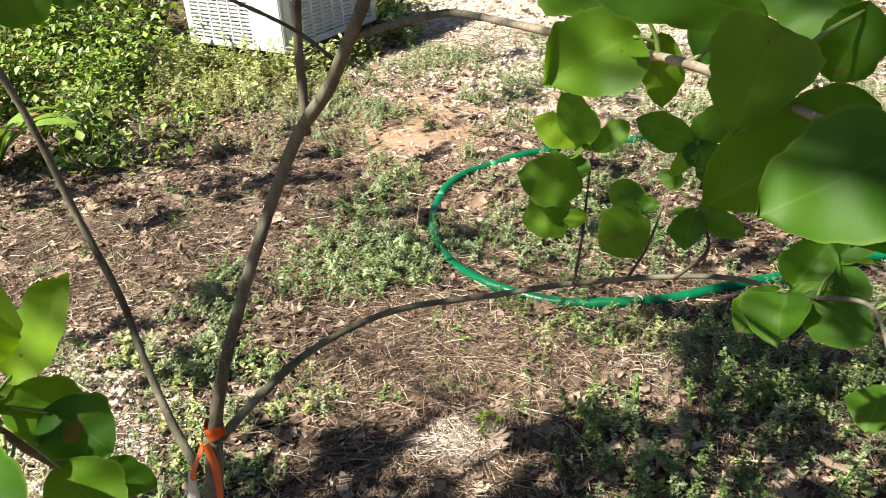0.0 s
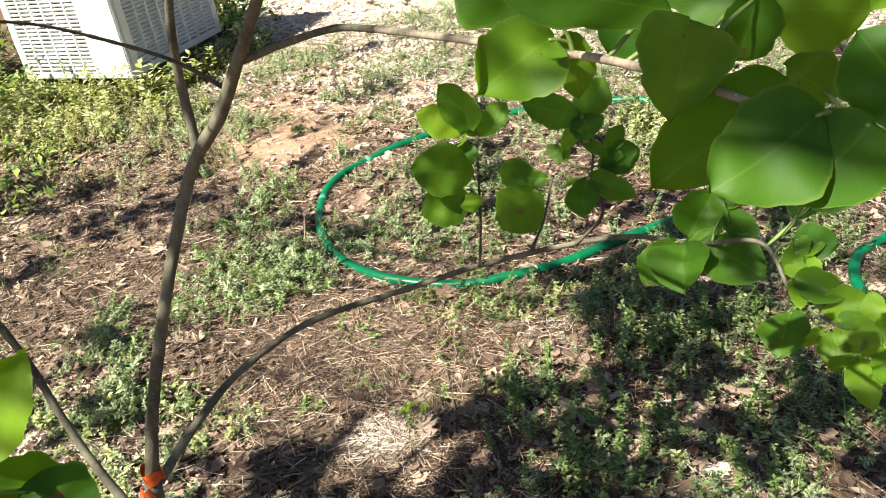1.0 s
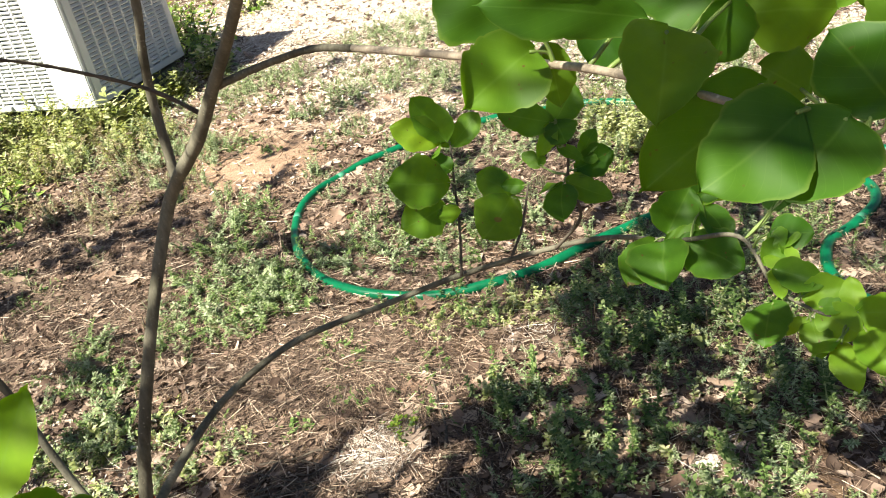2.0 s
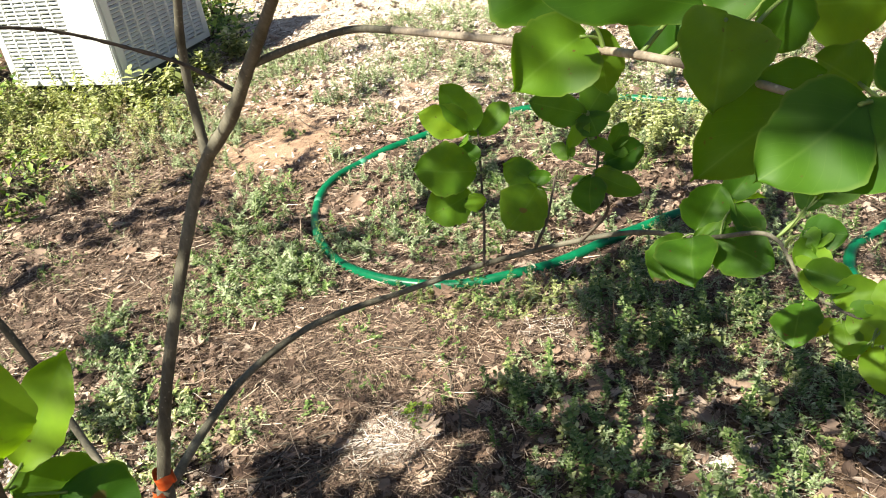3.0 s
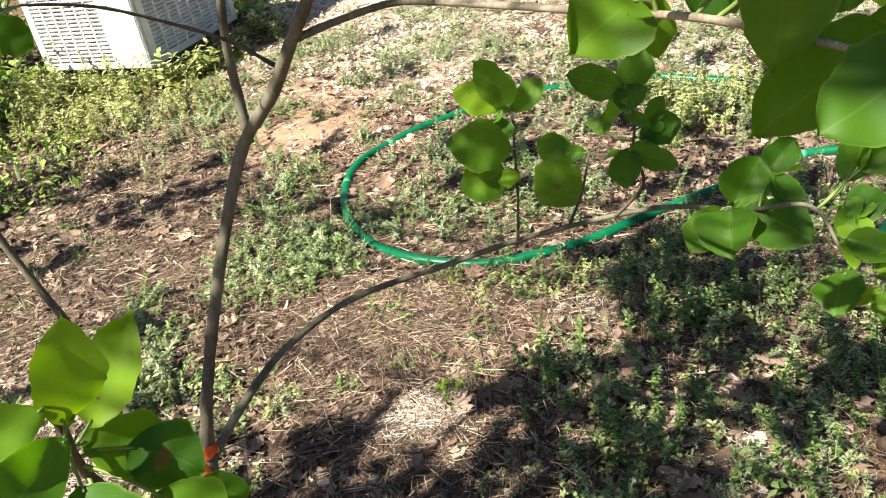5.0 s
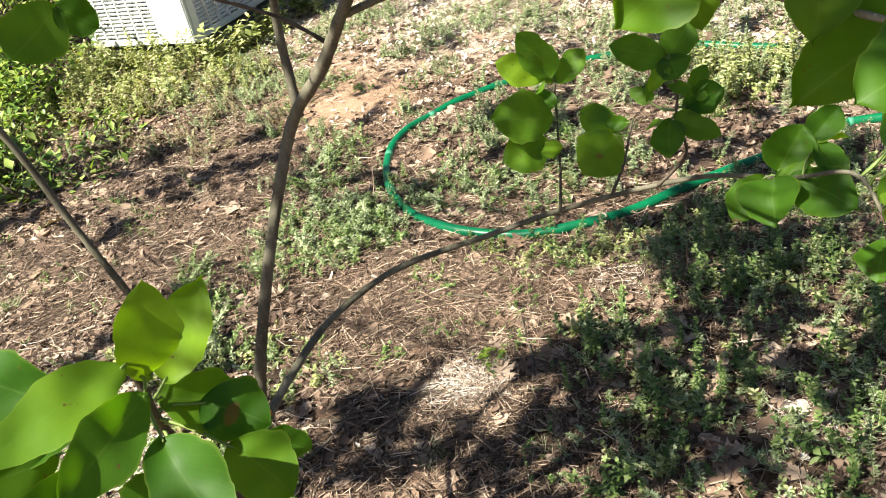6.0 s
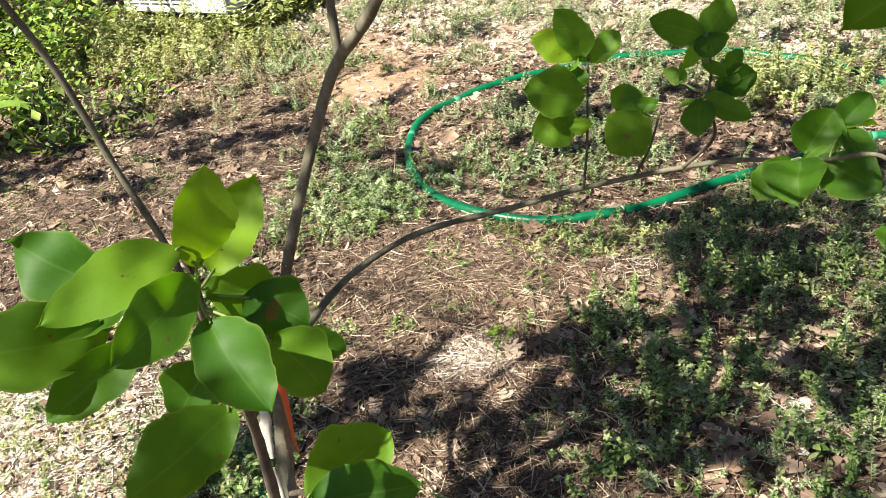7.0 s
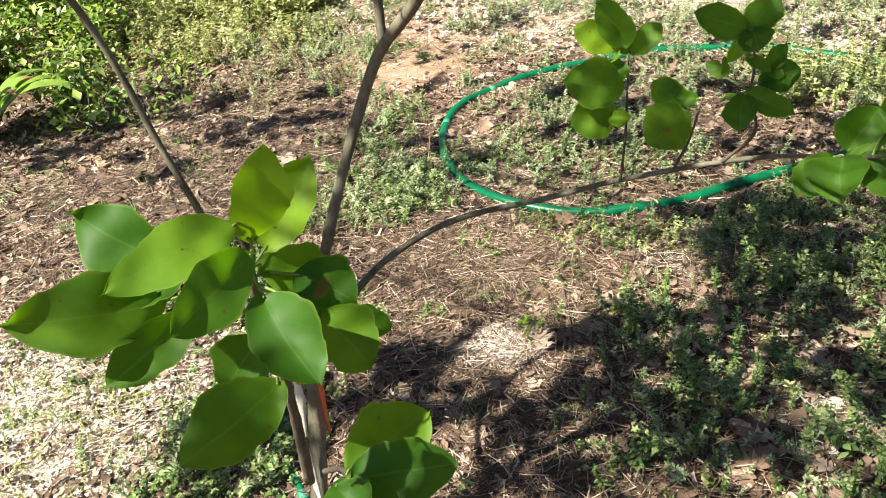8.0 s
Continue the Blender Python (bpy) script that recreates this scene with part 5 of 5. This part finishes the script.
def shrubs():
    bushy = "leafy green shrub with small pointed leaves and shaded gaps"
    for k, (x, y, r, h, n, s) in enumerate((
            (-3.35, 2.72, 0.42, 0.42, 620, 0.046), (-3.9, 2.9, 0.5, 0.66, 900, 0.05), (-4.5, 3.2, 0.6, 0.9, 1100, 0.055), (-3.7, 2.3, 0.42, 0.42, 620, 0.048), (-4.3, 2.5, 0.5, 0.62, 820, 0.052),
            (-5.2, 3.3, 0.7, 1.0, 1100, 0.06), (-5.1, 2.5, 0.6, 0.75, 900, 0.06), (-3.05, 2.22, 0.26, 0.20, 260, 0.042), (-4.1, 3.6, 0.6, 0.8, 900, 0.055), (-5.9, 4.2, 0.9, 1.2, 1200, 0.06),
            (-2.80, 4.45, 0.26, 0.26, 300, 0.045), (-2.68, 4.15, 0.13, 0.16, 80, 0.06), (-2.36, 3.88, 0.12, 0.14, 70, 0.06), (-2.66, 5.1, 0.2, 0.16, 90, 0.05), (-2.6, 2.3, 0.12, 0.10, 70, 0.045), (-2.62, 1.88, 0.15, 0.15, 64, 0.055), (-2.82, 2.0, 0.18, 0.2, 96, 0.058), (-2.45, 1.95, 0.1, 0.09, 60, 0.04))):
        shrub(x, y, r, h, n, s, 100 + k, bushy if h > 0.3 else "low broad-leaved green plant at the edge of the pad", SHRUB)


def strap_plant():
    """A clump of long arching leaves with russet dry tips."""
    rng = random.Random(4)
    at = Vector((-3.10, 1.70, 0.0))
    ob = thing("strap_leaf_plant", "clump of long arching strap leaves with dry russet tips", "plant", at)
    for k in range(8):
        a = rng.uniform(0, 6.283) if k > 8 else (0.95, 0.3, 1.5, -0.5, 2.3, 0.65, -0.1, 1.2, 0.0)[k]
        length, lean, half = rng.uniform(0.34, 0.50), rng.uniform(0.55, 0.95), rng.uniform(0.038, 0.052)
        d, s = Vector((math.cos(a), math.sin(a), 0)), Vector((-math.sin(a), math.cos(a), 0))
        rings = []
        for i in range(15):
            u = i / 14
            c = d * (length * lean * u ** 1.2 + 0.03) + Vector((0, 0, length * (1.15 * u - 0.85 * lean * u * u * 1.25)))
            c.z = max(c.z, 0.01)
            w = half * (0.55 + 1.6 * u * (1 - u)) * (1 - max(0, u - 0.8) / 0.2 * 0.9)
            rings.append([c - s * w + Vector((0, 0, w * 0.25)), c, c + s * w + Vector((0, 0, w * 0.25))])

        def sheet(name, lo, hi, mat, parent):
            v = [p for ring in rings[lo:hi] for p in ring]
            f = []
            for i in range(hi - lo - 1):
                f += [(3 * i, 3 * i + 1, 3 * i + 4, 3 * i + 3), (3 * i + 1, 3 * i + 2, 3 * i + 5, 3 * i + 4)]
            return part(name, mesh_from(name, v, f, mat), parent)

        blade = sheet("blade", 0, 13, BLADE, ob)
        if k % 2 == 0:
            tagged(sheet("dry_tip", 12, 15, RUSSET, blade), "dry russet tip")


# ---- a tree added out of view, whose boughs shade the yard ----
# leaf clumps, each given by the spot (x, y, radius) it is placed to shade
SHADE = [(-0.77, 0.77, 0.09), (-0.72, 0.85, 0.08), (-0.68, 0.82, 0.06), (-0.75, 0.67, 0.09), (-0.63, 0.67, 0.10), (-0.55, 0.70, 0.05), (-0.44, 0.68, 0.07), (-0.39, 0.73, 0.07), (-0.35, 0.82, 0.07),
         (-0.31, 0.92, 0.07), (-0.38, 1.00, 0.05), (-0.28, 1.07, 0.05), (-0.25, 0.82, 0.08), (-0.16, 0.98, 0.09), (-0.13, 0.78, 0.09), (-0.05, 1.03, 0.09), (-0.03, 0.86, 0.08), (0.08, 1.05, 0.10)]
SHADE2 = [(0.15, 1.20, 0.07), (-0.05, 1.20, 0.08), (-0.14, 1.34, 0.06), (0.05, 1.40, 0.04), (0.18, 1.01, 0.09), (0.01, 0.72, 0.08), (-0.19, 0.66, 0.10), (-0.33, 0.61, 0.08), (0.13, 0.72, 0.04), (0.22, 0.88, 0.06),
          (-1.97, 1.80, 0.16), (-1.79, 1.88, 0.13), (-1.62, 1.99, 0.11), (-1.97, 1.54, 0.07), (-2.54, 1.74, 0.16), (-2.51, 2.01, 0.13), (-0.96, 0.81, 0.08), (-0.97, 0.59, 0.09), (-1.05, 0.51, 0.07)]
SHADE3 = [(-0.84, 0.58, 0.09), (-1.14, 1.83, 0.05), (-1.36, 2.29, 0.08), (-1.26, 2.94, 0.12), (-1.43, 2.63, 0.07), (-2.15, 2.14, 0.09), (-1.39, 1.91, 0.05), (-1.55, 3.58, 0.12), (0.3, 0.7, 0.08), (-0.13, 1.86, 0.07),
          (0.06, 1.69, 0.07), (-0.15, 1.59, 0.07), (-0.52, 1.9, 0.07), (-0.78, 2.24, 0.07), (-0.01, 1.51, 0.07), (0.14, 1.94, 0.07), (0.13, 0.36, 0.03), (-2.2, 1.62, 0.06), (-1.75, 2.2, 0.07), (-2.75, 1.85, 0.12),
          (0.4, 0.52, 0.08), (0.36, 1.18, 0.08), (0.55, 1.3, 0.12)]
SHADE5 = [(0.62, 1.02, 0.09), (-0.45, 0.5, 0.1), (-3.4, 2.2, 0.12), (0.25, 1.45, 0.1), (-1.48, 1.18, 0.11), (-1.28, 0.94, 0.1), (-1.62, 0.98, 0.06), (0.4, 0.92, 0.06), (0.08, 2.15, 0.13), (-0.28, 2.32, 0.08),
          (-0.22, 1.95, 0.07), (0.3, 1.85, 0.09), (-0.6, 2.35, 0.06), (0.1, 1.45, 0.07), (0.2, 1.6, 0.07), (0.3, 1.75, 0.07), (0, 1.75, 0.05), (-0.13, 1.4, 0.06), (-0.09, 1.57, 0.06), (-0.25, 1.51, 0.06),
          (-0.36, 1.01, 0.06), (0.14, 1.45, 0.06), (0.04, 1.72, 0.06)]

SHADE4 = [(0.57, 0.70, 0.045), (0.50, 0.62, 0.05), (0.289, 1.06, 0.09), (0.352, 1.02, 0.09), (0.244, 1.13, 0.07), (0.285, 1.0, 0.06), (0.184, 0.933, 0.07), (-0.12, 1.22, 0.08), (-0.13, 1.10, 0.07), (-0.07, 1.42, 0.07), (-0.18, 1.40, 0.05), (-0.27, 1.02, 0.06), (-2.52, 2.17, 0.12), (-2.23, 2.0, 0.12), (-0.045, 0.762, 0.09), (-0.10, 0.871, 0.08), (0.055, 1.148, 0.08),
          (0.10, 1.32, 0.08), (-0.006, 1.311, 0.08), (0.137, 0.977, 0.07), (0.39, 1.10, 0.06), (-2.85, 1.62, 0.16), (-3.05, 1.85, 0.16), (-2.6, 1.55, 0.10), (-0.98, 0.40, 0.08), (-0.90, 0.50, 0.08)]


DAPPLE = random.Random(31)
SPARSE = [(DAPPLE.uniform(-1.1, 0.6), DAPPLE.uniform(1.6, 3.1), DAPPLE.uniform(0.03, 0.05)) for _ in range(26)]
# holes left in the added crown, named by where their light should fall
GAPS = [(-0.555, 0.885, 0.066), (-0.47, 0.84, 0.04), (-0.24, 1.28, 0.06), (-0.53, 0.60, 0.055), (0.092, 0.854, 0.05), (0.295, 0.90, 0.055), (0.31, 0.82, 0.06), (0.25, 0.765, 0.04), (-0.20, 1.19, 0.05), (-0.25, 1.29, 0.05), (0.54, 0.79, 0.06), (0.36, 0.89, 0.05), (0.355, 0.96, 0.04), (0.16, 1.217, 0.035), (0.356, 1.201, 0.045), (-1.675, 1.574, 0.06), (-0.17, 0.64, 0.015), (0.13, 0.71, 0.05), (0.19, 1.08, 0.035), (-0.51, 1.21, 0.05),
        (-0.03, 0.95, 0.025), (0.33, 0.90, 0.04), (0.02, 1.28, 0.03)]


def unseen_shade_tree():
    rng, r = random.Random(77), np.random.default_rng(77)
    root = Vector((2.4, -3.2, 0.0))
    ob = thing("unseen_shade_tree", "unseen tree added to shade the yard, with spreading boughs and broken leafy crown", "tree", root)
    top = root + Vector((-0.3, 0.3, 4.6))
    line = smooth_line([root + Vector((0, 0, -0.1)), root + Vector((0.1, 0.05, 2.2)), top], 8)
    me = mesh_from("trunk", *tube(line, [0.24, 0.19, 0.13], 14, 0.1, 4), OLD_BARK)
    me.transform(Matrix.Translation(-root))
    part("trunk", me, ob)
    proto = np.array([(0, -0.5, 0), (0.36, -0.05, 0.06), (0, 0.5, 0), (-0.36, -0.05, 0.06), (0, 0.0, -0.03)])
    quads = np.array([(0, 1, 2, 4), (0, 4, 2, 3)])
    pieces = []
    for k, (x, y, rad) in enumerate(SHADE + SHADE2 + SHADE3 + SHADE5 + SHADE4 + SPARSE):
        h = rng.uniform(2.05, 2.6)
        c = Vector((x, y, 0)) + TO_SUN * (h / TO_SUN.z)
        m = int((8 + (1000 if x < -0.5 else 640) * rad * rad))
        a, d = r.uniform(0, 6.283, m), rad * np.sqrt(r.random(m)) * r.uniform(0.7, 1.12, m)
        p = np.stack([c.x + np.cos(a) * d, c.y + np.sin(a) * d, c.z + r.normal(0, 0.06, m)], -1)
        foot = p - np.array(TO_SUN)[None, :] * (p[:, 2:] / TO_SUN.z)
        gap = np.ones(m, bool)
        for gx, gy, gr in GAPS:
            gap &= np.hypot(foot[:, 0] - gx, foot[:, 1] - gy) > gr + 0.02
        p, m = p[gap], int(gap.sum())
        pieces.append(scatter((proto, quads), p, r.uniform(0, 6.283, m), r.uniform(0.05, 0.095, m), r.normal(0, 0.4, m)))
        start = line[rng.randrange(len(line) - 7, len(line))]
        mid = (start + c) / 2 + Vector((rng.gauss(0, 0.15), rng.gauss(0, 0.15), 0.35))
        me = mesh_from("bough", *tube(smooth_line([start, mid, c], 8), [0.018, 0.006, 0.002], 8, 0.1, 5), OLD_BARK)
        me.transform(Matrix.Translation(-root))
        part("bough", me, ob)
    v, q = joined(pieces)
    crown = part("crown", arrays("crown", v - np.array(root), q, SHRUB, True), ob)
    tagged(crown, kind="stuff")


strap_plant()
shrubs()
nuts()
sticks()
unseen_shade_tree()
weeds()
dead_leaves()
flakes()
straw()
outskirts()
